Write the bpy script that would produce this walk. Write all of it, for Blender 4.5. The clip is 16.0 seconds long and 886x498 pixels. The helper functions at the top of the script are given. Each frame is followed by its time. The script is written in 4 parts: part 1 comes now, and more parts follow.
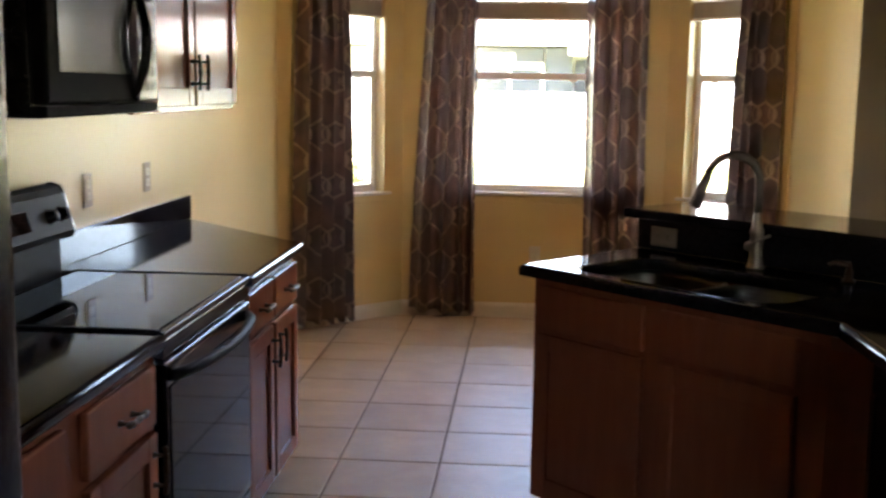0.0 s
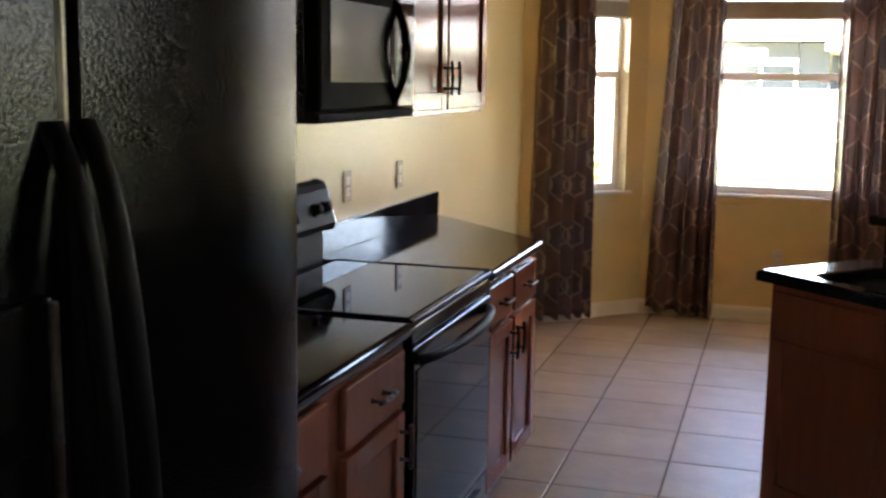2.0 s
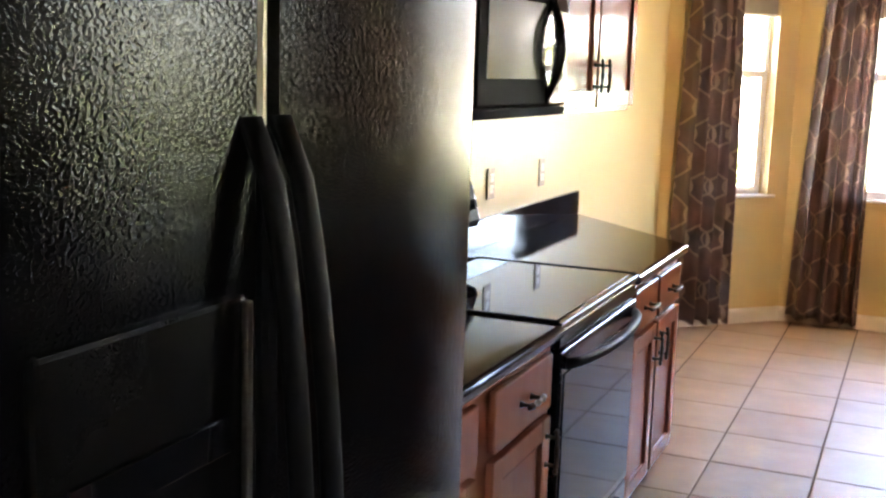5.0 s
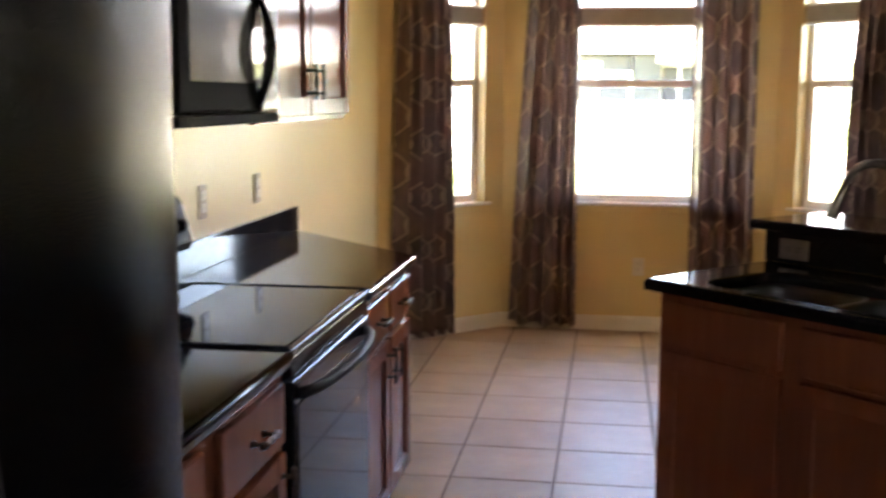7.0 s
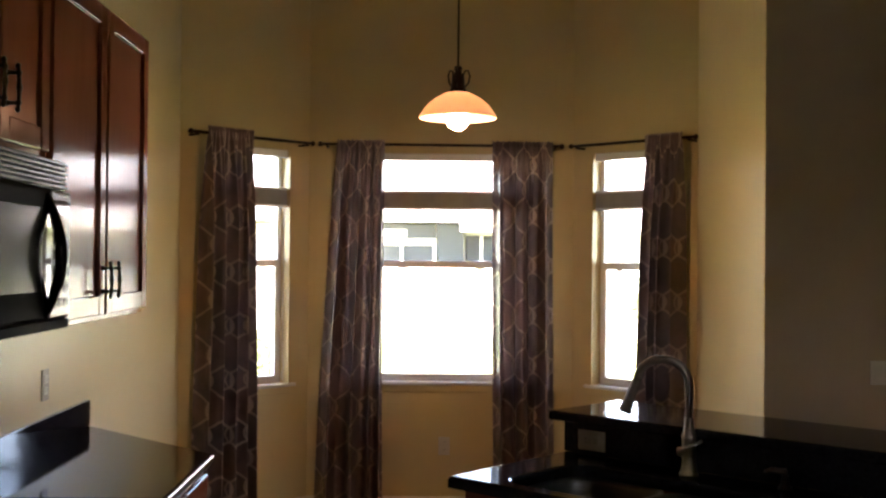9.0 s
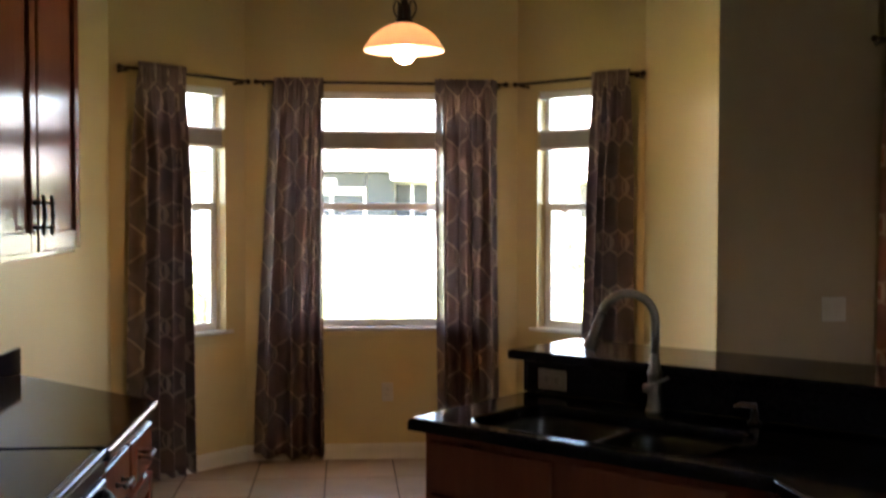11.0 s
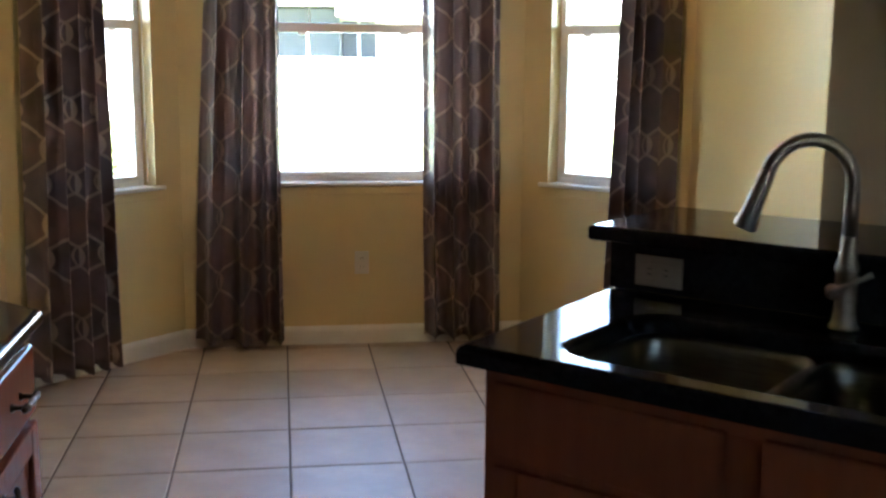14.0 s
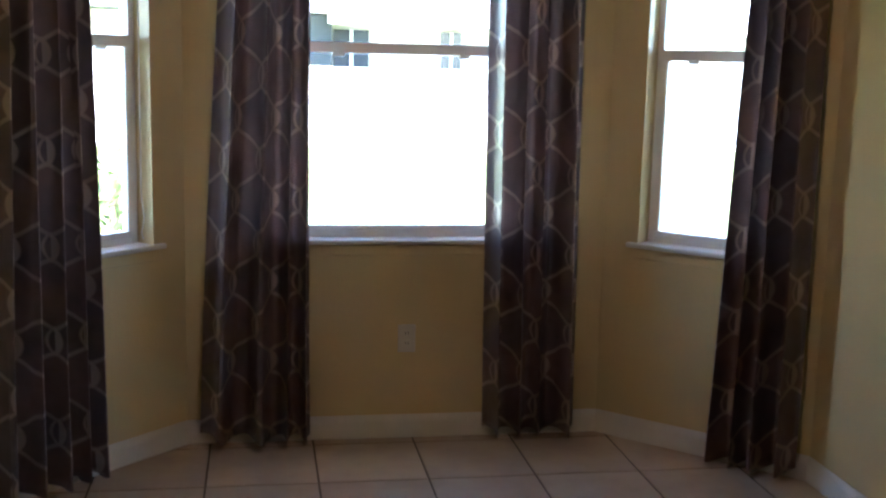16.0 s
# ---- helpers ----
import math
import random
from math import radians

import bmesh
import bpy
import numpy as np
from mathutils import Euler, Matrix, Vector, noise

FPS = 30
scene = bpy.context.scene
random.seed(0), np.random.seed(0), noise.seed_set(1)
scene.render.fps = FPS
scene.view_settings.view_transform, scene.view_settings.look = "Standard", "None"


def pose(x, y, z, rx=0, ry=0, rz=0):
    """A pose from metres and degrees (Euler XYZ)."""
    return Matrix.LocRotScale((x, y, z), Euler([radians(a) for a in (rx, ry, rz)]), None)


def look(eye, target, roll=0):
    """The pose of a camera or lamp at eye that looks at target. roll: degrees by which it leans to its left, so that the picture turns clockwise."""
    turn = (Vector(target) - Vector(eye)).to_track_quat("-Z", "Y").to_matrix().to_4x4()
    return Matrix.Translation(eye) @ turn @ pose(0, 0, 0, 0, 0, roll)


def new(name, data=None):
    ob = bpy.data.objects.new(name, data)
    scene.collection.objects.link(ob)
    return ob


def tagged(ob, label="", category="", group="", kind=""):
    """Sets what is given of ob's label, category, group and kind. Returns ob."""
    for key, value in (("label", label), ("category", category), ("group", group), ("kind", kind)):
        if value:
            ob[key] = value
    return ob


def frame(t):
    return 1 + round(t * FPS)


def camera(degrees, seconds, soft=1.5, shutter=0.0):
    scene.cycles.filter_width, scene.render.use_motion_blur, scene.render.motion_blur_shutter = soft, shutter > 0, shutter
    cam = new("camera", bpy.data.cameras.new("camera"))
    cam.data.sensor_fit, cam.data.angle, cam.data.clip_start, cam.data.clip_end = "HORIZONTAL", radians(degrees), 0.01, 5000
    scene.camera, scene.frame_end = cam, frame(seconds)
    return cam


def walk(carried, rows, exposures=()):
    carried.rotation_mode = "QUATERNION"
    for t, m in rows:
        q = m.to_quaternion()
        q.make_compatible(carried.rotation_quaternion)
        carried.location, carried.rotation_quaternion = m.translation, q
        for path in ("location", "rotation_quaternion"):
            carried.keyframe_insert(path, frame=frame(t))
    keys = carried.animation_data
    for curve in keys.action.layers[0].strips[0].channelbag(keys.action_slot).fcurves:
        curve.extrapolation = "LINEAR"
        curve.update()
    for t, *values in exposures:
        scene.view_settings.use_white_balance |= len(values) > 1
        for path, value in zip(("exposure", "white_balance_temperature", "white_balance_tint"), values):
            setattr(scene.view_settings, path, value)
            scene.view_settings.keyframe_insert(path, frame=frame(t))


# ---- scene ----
cam = camera(43.7, 16.0, soft=2.5, shutter=0.5)

EXPOSURE = [
    (0, 5.43, 7200, 25), (1.0, 5.47, 7200, 26), (2.5, 5.38, 7200, 26), (3.5, 5.93, 7400, 27), (5.8, 6.80, 7200, 24), (6.2, 6.60, 7200, 24), (6.5, 6.08, 7250, 25),
    (7.0, 5.74, 7300, 27), (7.6, 5.36, 7200, 27), (8.2, 5.04, 7100, 29), (8.7, 4.98, 7050, 30), (11.0, 5.01, 6850, 25), (12.2, 5.18, 6550, 21), (13.0, 5.68, 6750, 14),
    (13.5, 5.63, 6350, 12), (14.0, 5.44, 5900, 15), (14.6, 5.02, 5600, 18), (16.0, 4.76, 5250, 19),
]
PATH = [
    (0, (0.148, 0.875, 1.508), (-0.006, 2.848, 1.218), 0.8),
    (0.5, (0.152, 0.837, 1.508), (-0.125, 2.796, 1.217), 0.8),
    (1, (0.155, 0.798, 1.520), (-0.235, 2.737, 1.224), 0.8),
    (1.5, (0.169, 0.755, 1.536), (-0.322, 2.670, 1.233), 0.9),
    (2, (0.179, 0.719, 1.546), (-0.397, 2.609, 1.240), 0.9),
    (2.5, (0.176, 0.688, 1.549), (-0.466, 2.558, 1.245), 1.0),
    (3, (0.172, 0.678, 1.552), (-0.528, 2.527, 1.251), 1.0),
    (3.5, (0.139, 0.725, 1.545), (-0.610, 2.555, 1.246), 1.1),
    (3.7, (0.126, 0.733, 1.545), (-0.639, 2.556, 1.247), 1.2),
    (6, (0.087, 0.751, 1.55), (-0.681, 2.567, 1.209), 2.1),
    (6.5, (0.071, 0.817, 1.545), (-0.476, 2.713, 1.214), 1.4),
    (7, (0.002, 0.979, 1.500), (-0.295, 2.937, 1.226), 0.3),
    (7.5, (0.002, 1.005, 1.544), (-0.120, 2.990, 1.335), 0.5),
    (8, (0.023, 1.017, 1.59), (0.008, 3.014, 1.48), 0.5),
    (8.5, (0.029, 0.996, 1.618), (0.062, 2.996, 1.607), 0.7),
    (8.7, (0.026, 0.996, 1.622), (0.064, 2.995, 1.64), 0.6),
    (10.8, (-0.068, 1.161, 1.574), (0.082, 3.156, 1.543), 0.3),
    (11, (-0.076, 1.183, 1.56), (0.101, 3.174, 1.491), 0.1),
    (11.5, (-0.092, 1.259, 1.521), (0.146, 3.238, 1.358), -0.0),
    (12, (-0.084, 1.407, 1.503), (0.189, 3.372, 1.249), 0.0),
    (12.5, (-0.078, 1.629, 1.495), (0.202, 3.583, 1.175), -0.3),
    (13, (-0.139, 1.966, 1.46), (0.154, 3.913, 1.111), 0.1),
    (13.5, (-0.178, 2.284, 1.437), (0.111, 4.231, 1.086), 0.1),
    (14, (-0.202, 2.607, 1.45), (0.084, 4.556, 1.107), 0.5),
    (14.5, (-0.308, 2.928, 1.454), (0.005, 4.876, 1.123), 1.0),
    (15, (-0.406, 3.239, 1.462), (-0.064, 5.183, 1.141), 1.2),
    (16, (-0.406, 3.746, 1.532), (-0.077, 5.69, 1.201), 1.4),
]
walk(cam, [(t, look(eye, target, roll)) for t, eye, target, roll in PATH], EXPOSURE)

# ---- world and light ----
world = bpy.data.worlds.new("world")
scene.world = world
world.use_nodes = True
_sky = world.node_tree.nodes.new("ShaderNodeTexSky")
_sky.sky_type = "NISHITA"
_sky.sun_disc = False
_sky.sun_elevation = radians(61)
_sky.sun_rotation = radians(194)
world.node_tree.links.new(_sky.outputs[0], world.node_tree.nodes["Background"].inputs[0])
world.node_tree.nodes["Background"].inputs[1].default_value = 0.15
SUN = bpy.data.lights.new("sun", "SUN")
SUN.energy, SUN.angle, SUN.color = 4.0, radians(0.5), (1.0, 0.95, 0.86)
sun = new("sun", SUN)
sun.matrix_world = look((-3, -13, 24), (0, 0, 0))


# ---- materials ----
def nt(name):
    m = bpy.data.materials.new(name)
    m.use_nodes = True
    t = m.node_tree
    return m, t, t.nodes["Principled BSDF"]


def node(t, kind, **values):
    n = t.nodes.new(kind)
    for k, v in values.items():
        if k in n.inputs:
            n.inputs[k].default_value = v
    return n


def rgba(c):
    return (c[0], c[1], c[2], 1.0)


def surface(name, a, b, scale=6.0, rough=(0.4, 0.6), metal=0.0, bump=0.05, fine=120.0, dist=0.002, stretch=(1, 1, 1), spec=0.5, coat=0.0):
    """Two colours mixed by coarse and fine noise, with varying roughness and fine relief."""
    m, t, p = nt(name)
    tc = node(t, "ShaderNodeTexCoord")
    mp = node(t, "ShaderNodeMapping")
    mp.inputs["Scale"].default_value = stretch
    t.links.new(tc.outputs["Object"], mp.inputs["Vector"])
    n1 = node(t, "ShaderNodeTexNoise", Scale=scale, Detail=5.0, Roughness=0.6)
    n2 = node(t, "ShaderNodeTexNoise", Scale=fine, Detail=3.0)
    for n in (n1, n2):
        t.links.new(mp.outputs[0], n.inputs["Vector"])
    add = node(t, "ShaderNodeMath")
    add.operation = "MULTIPLY_ADD"
    t.links.new(n2.outputs[0], add.inputs[0])
    add.inputs[1].default_value = 0.35
    t.links.new(n1.outputs[0], add.inputs[2])
    ramp = node(t, "ShaderNodeMapRange")
    ramp.inputs[1].default_value, ramp.inputs[2].default_value = 0.45, 0.9
    t.links.new(add.outputs[0], ramp.inputs[0])
    mix = node(t, "ShaderNodeMix")
    mix.data_type = "RGBA"
    mix.inputs[6].default_value, mix.inputs[7].default_value = rgba(a), rgba(b)
    t.links.new(ramp.outputs[0], mix.inputs[0])
    t.links.new(mix.outputs[2], p.inputs["Base Color"])
    rr = node(t, "ShaderNodeMapRange")
    rr.inputs[3].default_value, rr.inputs[4].default_value = rough
    t.links.new(n1.outputs[0], rr.inputs[0])
    t.links.new(rr.outputs[0], p.inputs["Roughness"])
    p.inputs["Metallic"].default_value = metal
    p.inputs["Specular IOR Level"].default_value = spec
    p.inputs["Coat Weight"].default_value = coat
    p.inputs["Coat Roughness"].default_value = 0.08
    if bump:
        bp = node(t, "ShaderNodeBump", Strength=bump, Distance=dist)
        t.links.new(n2.outputs[0], bp.inputs["Height"])
        t.links.new(bp.outputs[0], p.inputs["Normal"])
    return m


WALL = surface("yellow_wall_paint", (0.55, 0.415, 0.185), (0.60, 0.455, 0.21), 2.5, (0.29, 0.37), bump=0.22, fine=90, dist=0.003)
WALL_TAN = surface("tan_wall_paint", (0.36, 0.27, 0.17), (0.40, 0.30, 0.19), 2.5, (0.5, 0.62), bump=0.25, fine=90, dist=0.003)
CEIL = surface("ceiling_paint", (0.50, 0.465, 0.385), (0.56, 0.52, 0.435), 3, (0.8, 0.9), bump=0.4, fine=60, dist=0.004)
TRIM = surface("white_trim_paint", (0.60, 0.56, 0.48), (0.67, 0.63, 0.55), 5, (0.3, 0.42), bump=0.05)
VINYL = surface("white_vinyl_frame", (0.74, 0.73, 0.70), (0.80, 0.79, 0.76), 5, (0.25, 0.38), bump=0.03)
GROUT = surface("tile_grout", (0.085, 0.062, 0.045), (0.13, 0.10, 0.075), 12, (0.85, 0.95), bump=0.4, fine=300)
WOOD = surface("cherry_stained_wood", (0.205, 0.058, 0.030), (0.232, 0.068, 0.035), 3.5, (0.10, 0.15), spec=0.06, bump=0.015, fine=26, dist=0.0006, stretch=(9, 9, 0.9))
WOOD_SIDE = surface("cherry_stained_panel", (0.170, 0.048, 0.026), (0.192, 0.055, 0.030), 3.0, (0.38, 0.5), spec=0.3, bump=0.08, fine=24, dist=0.001, stretch=(8, 8, 0.8), coat=0.15)
# pale colour carries the bright light on the wall cabinets' undersides
UNDER = surface("lit_cabinet_underside", (0.62, 0.52, 0.38), (0.70, 0.60, 0.45), 6, (0.4, 0.5), bump=0.05)
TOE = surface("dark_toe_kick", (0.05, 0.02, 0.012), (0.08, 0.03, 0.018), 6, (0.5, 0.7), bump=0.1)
GRANITE = surface("black_granite", (0.004, 0.004, 0.005), (0.014, 0.014, 0.017), 60, (0.05, 0.09), bump=0.02, fine=260, dist=0.0004, spec=0.12)
BLACKGLASS = surface("black_ceramic_glass", (0.004, 0.004, 0.005), (0.006, 0.006, 0.007), 4, (0.02, 0.04), bump=0.0)
CERAMIC = surface("black_cooktop_glass", (0.004, 0.004, 0.005), (0.006, 0.006, 0.007), 4, (0.03, 0.05), bump=0.0, spec=0.06)
BLACK = surface("black_enamel", (0.004, 0.004, 0.0045), (0.007, 0.007, 0.0075), 6, (0.14, 0.22), bump=0.03, spec=0.18)
BLACKPL = surface("black_plastic", (0.003, 0.003, 0.0033), (0.006, 0.006, 0.0063), 8, (0.2, 0.3), bump=0.04, fine=400, spec=0.08)
MATTE = surface("matte_black_plastic", (0.004, 0.004, 0.0045), (0.008, 0.008, 0.0085), 8, (0.42, 0.55), bump=0.05, fine=400, spec=0.05)
HANDLE = surface("dull_black_handle", (0.003, 0.003, 0.0033), (0.005, 0.005, 0.0055), 8, (0.5, 0.6), bump=0.04, fine=400, spec=0.02)
MWDOOR = surface("dull_black_door", (0.004, 0.004, 0.0045), (0.008, 0.008, 0.0085), 8, (0.55, 0.65), bump=0.03, fine=400, spec=0.008)
MWGLASS = surface("microwave_door_glass", (0.02, 0.021, 0.022), (0.028, 0.029, 0.03), 4, (0.10, 0.16), bump=0.0, spec=0.22)
BRONZE = surface("oil_rubbed_bronze", (0.035, 0.022, 0.015), (0.075, 0.045, 0.028), 40, (0.32, 0.5), metal=0.9, bump=0.1)
STEEL = surface("brushed_steel", (0.13, 0.122, 0.11), (0.19, 0.18, 0.165), 12, (0.25, 0.36), metal=1.0, bump=0.08, fine=80, stretch=(1, 1, 14))
NICKEL = surface("brushed_nickel", (0.20, 0.175, 0.15), (0.28, 0.245, 0.21), 25, (0.38, 0.50), metal=1.0, bump=0.03)
PLATE = surface("ivory_plate", (0.50, 0.455, 0.37), (0.56, 0.51, 0.42), 10, (0.3, 0.4), bump=0.02)
# ivory darkened to tan: the splash plate's shade is put into the colour
IVORY_SHADED = surface("shaded_ivory_plate", (0.17, 0.138, 0.102), (0.20, 0.165, 0.125), 10, (0.4, 0.5), bump=0.02)
SHADE_CLOTH = surface("grey_cellular_cloth", (0.36, 0.33, 0.29), (0.44, 0.41, 0.36), 14, (0.7, 0.85), bump=0.2, fine=200)
PLATE_M = surface("metal_outlet_plate", (0.17, 0.135, 0.10), (0.24, 0.19, 0.145), 14, (0.3, 0.42), metal=0.8, bump=0.05)
DARK = surface("dark_gap", (0.01, 0.01, 0.01), (0.015, 0.015, 0.015), 5, (0.6, 0.8), bump=0.0)
STUCCO = surface("cream_stucco", (0.66, 0.62, 0.54), (0.76, 0.72, 0.64), 2, (0.85, 0.95), bump=0.5, fine=30, dist=0.01)
ROOF = surface("grey_shingles", (0.16, 0.15, 0.14), (0.26, 0.245, 0.23), 3, (0.85, 0.95), bump=0.6, fine=12, dist=0.02)
# far window glass; also paints the shade on the porch screens and pier
GLASS_AND_SHADE = surface("far_glass_and_shade", (0.022, 0.028, 0.032), (0.032, 0.038, 0.042), 2, (0.1, 0.2), bump=0.0)
PATIO = surface("pale_concrete", (0.55, 0.53, 0.48), (0.66, 0.64, 0.58), 1.2, (0.8, 0.9), bump=0.3, fine=30)
LAWN = surface("lawn_grass", (0.10, 0.14, 0.04), (0.20, 0.23, 0.08), 0.7, (0.8, 0.95), bump=0.8, fine=40, dist=0.03)
LEAF = surface("shrub_leaves", (0.07, 0.12, 0.02), (0.16, 0.20, 0.05), 6, (0.4, 0.6), bump=0.1)
BARK = surface("shrub_bark", (0.12, 0.08, 0.05), (0.2, 0.14, 0.09), 12, (0.8, 0.9), bump=0.5)


def tile_material():
    m, t, p = nt("beige_ceramic_tile")
    tc = node(t, "ShaderNodeTexCoord")
    oi = node(t, "ShaderNodeObjectInfo")
    off = node(t, "ShaderNodeVectorMath")
    off.operation = "MULTIPLY_ADD"
    t.links.new(oi.outputs["Random"], off.inputs[0])
    off.inputs[1].default_value = (37.0, 19.0, 5.0)
    t.links.new(tc.outputs["Object"], off.inputs[2])
    n1 = node(t, "ShaderNodeTexNoise", Scale=5.0, Detail=6.0, Roughness=0.65)
    n2 = node(t, "ShaderNodeTexNoise", Scale=45.0, Detail=4.0)
    for n in (n1, n2):
        t.links.new(off.outputs[0], n.inputs["Vector"])
    mix = node(t, "ShaderNodeMix")
    mix.data_type = "RGBA"
    mix.inputs[6].default_value, mix.inputs[7].default_value = (0.355, 0.262, 0.185, 1), (0.46, 0.356, 0.262, 1)
    mr = node(t, "ShaderNodeMapRange")
    mr.inputs[1].default_value, mr.inputs[2].default_value = 0.3, 0.7
    t.links.new(n1.outputs[0], mr.inputs[0])
    t.links.new(mr.outputs[0], mix.inputs[0])
    hsv = node(t, "ShaderNodeHueSaturation")
    v = node(t, "ShaderNodeMapRange")
    v.inputs[3].default_value, v.inputs[4].default_value = 0.92, 1.06
    t.links.new(oi.outputs["Random"], v.inputs[0])
    t.links.new(v.outputs[0], hsv.inputs["Value"])
    t.links.new(mix.outputs[2], hsv.inputs["Color"])
    t.links.new(hsv.outputs[0], p.inputs["Base Color"])
    r = node(t, "ShaderNodeMapRange")
    r.inputs[3].default_value, r.inputs[4].default_value = 0.36, 0.56
    p.inputs["Specular IOR Level"].default_value = 0.35
    t.links.new(n1.outputs[0], r.inputs[0])
    t.links.new(r.outputs[0], p.inputs["Roughness"])
    b = node(t, "ShaderNodeBump", Strength=0.18, Distance=0.002)
    t.links.new(n2.outputs[0], b.inputs["Height"])
    t.links.new(b.outputs[0], p.inputs["Normal"])
    return m


def fridge_material():
    m, t, p = nt("black_pebbled_steel")
    tc = node(t, "ShaderNodeTexCoord")
    mp = node(t, "ShaderNodeMapping")
    mp.inputs["Scale"].default_value = (1, 0.55, 1)
    t.links.new(tc.outputs["Object"], mp.inputs["Vector"])
    n1 = node(t, "ShaderNodeTexNoise", Scale=290.0, Detail=2.0, Roughness=0.5)
    t.links.new(mp.outputs[0], n1.inputs["Vector"])
    b = node(t, "ShaderNodeBump", Strength=1.0, Distance=0.0005)
    t.links.new(n1.outputs[0], b.inputs["Height"])
    t.links.new(b.outputs[0], p.inputs["Normal"])
    p.inputs["Base Color"].default_value = (0.0035, 0.0035, 0.004, 1)
    p.inputs["Roughness"].default_value = 0.11
    p.inputs["Specular IOR Level"].default_value = 0.065
    return m


def glass_material():
    m, t, p = nt("window_glass")
    t.nodes.remove(p)
    out = t.nodes["Material Output"]
    tr, gl = node(t, "ShaderNodeBsdfTransparent"), node(t, "ShaderNodeBsdfGlossy")
    tr.inputs[0].default_value = (0.93, 0.95, 0.94, 1)
    gl.inputs["Roughness"].default_value = 0.02
    fr, mx = node(t, "ShaderNodeFresnel"), node(t, "ShaderNodeMixShader")
    fr.inputs[0].default_value = 1.3
    t.links.new(fr.outputs[0], mx.inputs[0])
    t.links.new(tr.outputs[0], mx.inputs[1])
    t.links.new(gl.outputs[0], mx.inputs[2])
    t.links.new(mx.outputs[0], out.inputs[0])
    return m


def curtain_material(name="patterned_curtain_cloth", dark=(0.080, 0.054, 0.058, 1), pale=(0.160, 0.108, 0.106, 1)):
    """Brown-mauve cloth with a woven trellis of tan strands knotted in ovals, laid along the cloth (UV in metres)."""
    m, t, p = nt(name)
    uv = node(t, "ShaderNodeUVMap")
    sep = node(t, "ShaderNodeSeparateXYZ")
    t.links.new(uv.outputs[0], sep.inputs[0])

    def mt(op, a, b=None, c=None):
        n = node(t, "ShaderNodeMath")
        n.operation = op
        for i, x in enumerate((a, b, c)):
            if x is None:
                continue
            if isinstance(x, (int, float)):
                n.inputs[i].default_value = x
            else:
                t.links.new(x, n.inputs[i])
        return n.outputs[0]

    U, V = 0.34, 0.32              # repeat of the trellis across and along the cloth
    fu = mt("SUBTRACT", mt("FRACT", mt("DIVIDE", sep.outputs[0], U)), 0.5)
    fv = mt("SUBTRACT", mt("FRACT", mt("DIVIDE", sep.outputs[1], V)), 0.5)
    au, av = mt("ABSOLUTE", fu), mt("ABSOLUTE", fv)
    # strands between the knots, then the two-sided ovals at the knots
    bow = mt("MULTIPLY", mt("SINE", mt("MULTIPLY", au, 12.566)), 0.006)
    strand = mt("MULTIPLY", mt("ABSOLUTE", mt("SUBTRACT", mt("SUBTRACT", av, mt("MULTIPLY_ADD", au, 0.50, 0.125)), mt("MULTIPLY", bow, -1.0))), V * 0.8)
    ovals, inside = None, None
    for a, b, sg in ((au, av, fu), (mt("SUBTRACT", 0.5, au), mt("SUBTRACT", 0.5, av), mt("MULTIPLY", fu, -1.0))):
        q = mt("DIVIDE", b, 0.155)
        edge = mt("MULTIPLY", mt("SUBTRACT", 1.0, mt("MULTIPLY", q, q)), 0.10)
        d = mt("MULTIPLY", mt("ABSOLUTE", mt("SUBTRACT", a, edge)), U)
        d = mt("ADD", d, mt("MULTIPLY", mt("GREATER_THAN", b, 0.16), 1.0))
        hit = mt("MULTIPLY", mt("LESS_THAN", a, edge), mt("GREATER_THAN", sg, 0.0))
        ovals = d if ovals is None else mt("MINIMUM", ovals, d)
        inside = hit if inside is None else mt("MAXIMUM", inside, hit)

    def soft(d, w):
        n = node(t, "ShaderNodeMapRange")
        n.inputs[1].default_value, n.inputs[2].default_value, n.inputs[3].default_value, n.inputs[4].default_value = w * 0.5, w * 1.2, 1.0, 0.0
        t.links.new(d, n.inputs[0])
        return n.outputs[0]

    line, rng, crescent = soft(strand, 0.0075), soft(ovals, 0.0085), inside
    wv = node(t, "ShaderNodeTexNoise", Scale=260.0, Detail=2.0)
    t.links.new(uv.outputs[0], wv.inputs["Vector"])
    big = node(t, "ShaderNodeTexNoise", Scale=7.0, Detail=3.0)
    t.links.new(uv.outputs[0], big.inputs["Vector"])
    ground = node(t, "ShaderNodeMix")
    ground.data_type = "RGBA"
    ground.inputs[6].default_value, ground.inputs[7].default_value = dark, pale
    g = node(t, "ShaderNodeMapRange")
    g.inputs[1].default_value, g.inputs[2].default_value = 0.35, 0.65
    t.links.new(big.outputs[0], g.inputs[0])
    t.links.new(g.outputs[0], ground.inputs[0])
    fill = node(t, "ShaderNodeMix")
    fill.data_type = "RGBA"
    t.links.new(mt("MULTIPLY", crescent, 0.8), fill.inputs[0])
    # the cells within the trellis are woven browner than those between
    cell = node(t, "ShaderNodeMix")
    cell.data_type = "RGBA"
    cell.blend_type = "MULTIPLY"
    cell.inputs[7].default_value = (1.40, 1.22, 1.05, 1)
    t.links.new(mt("LESS_THAN", av, mt("MULTIPLY_ADD", au, 0.50, 0.125)), cell.inputs[0])
    t.links.new(ground.outputs[2], cell.inputs[6])
    t.links.new(cell.outputs[2], fill.inputs[6])
    fill.inputs[7].default_value = (0.60, 0.48, 0.38, 1)
    pat = node(t, "ShaderNodeMix")
    pat.data_type = "RGBA"
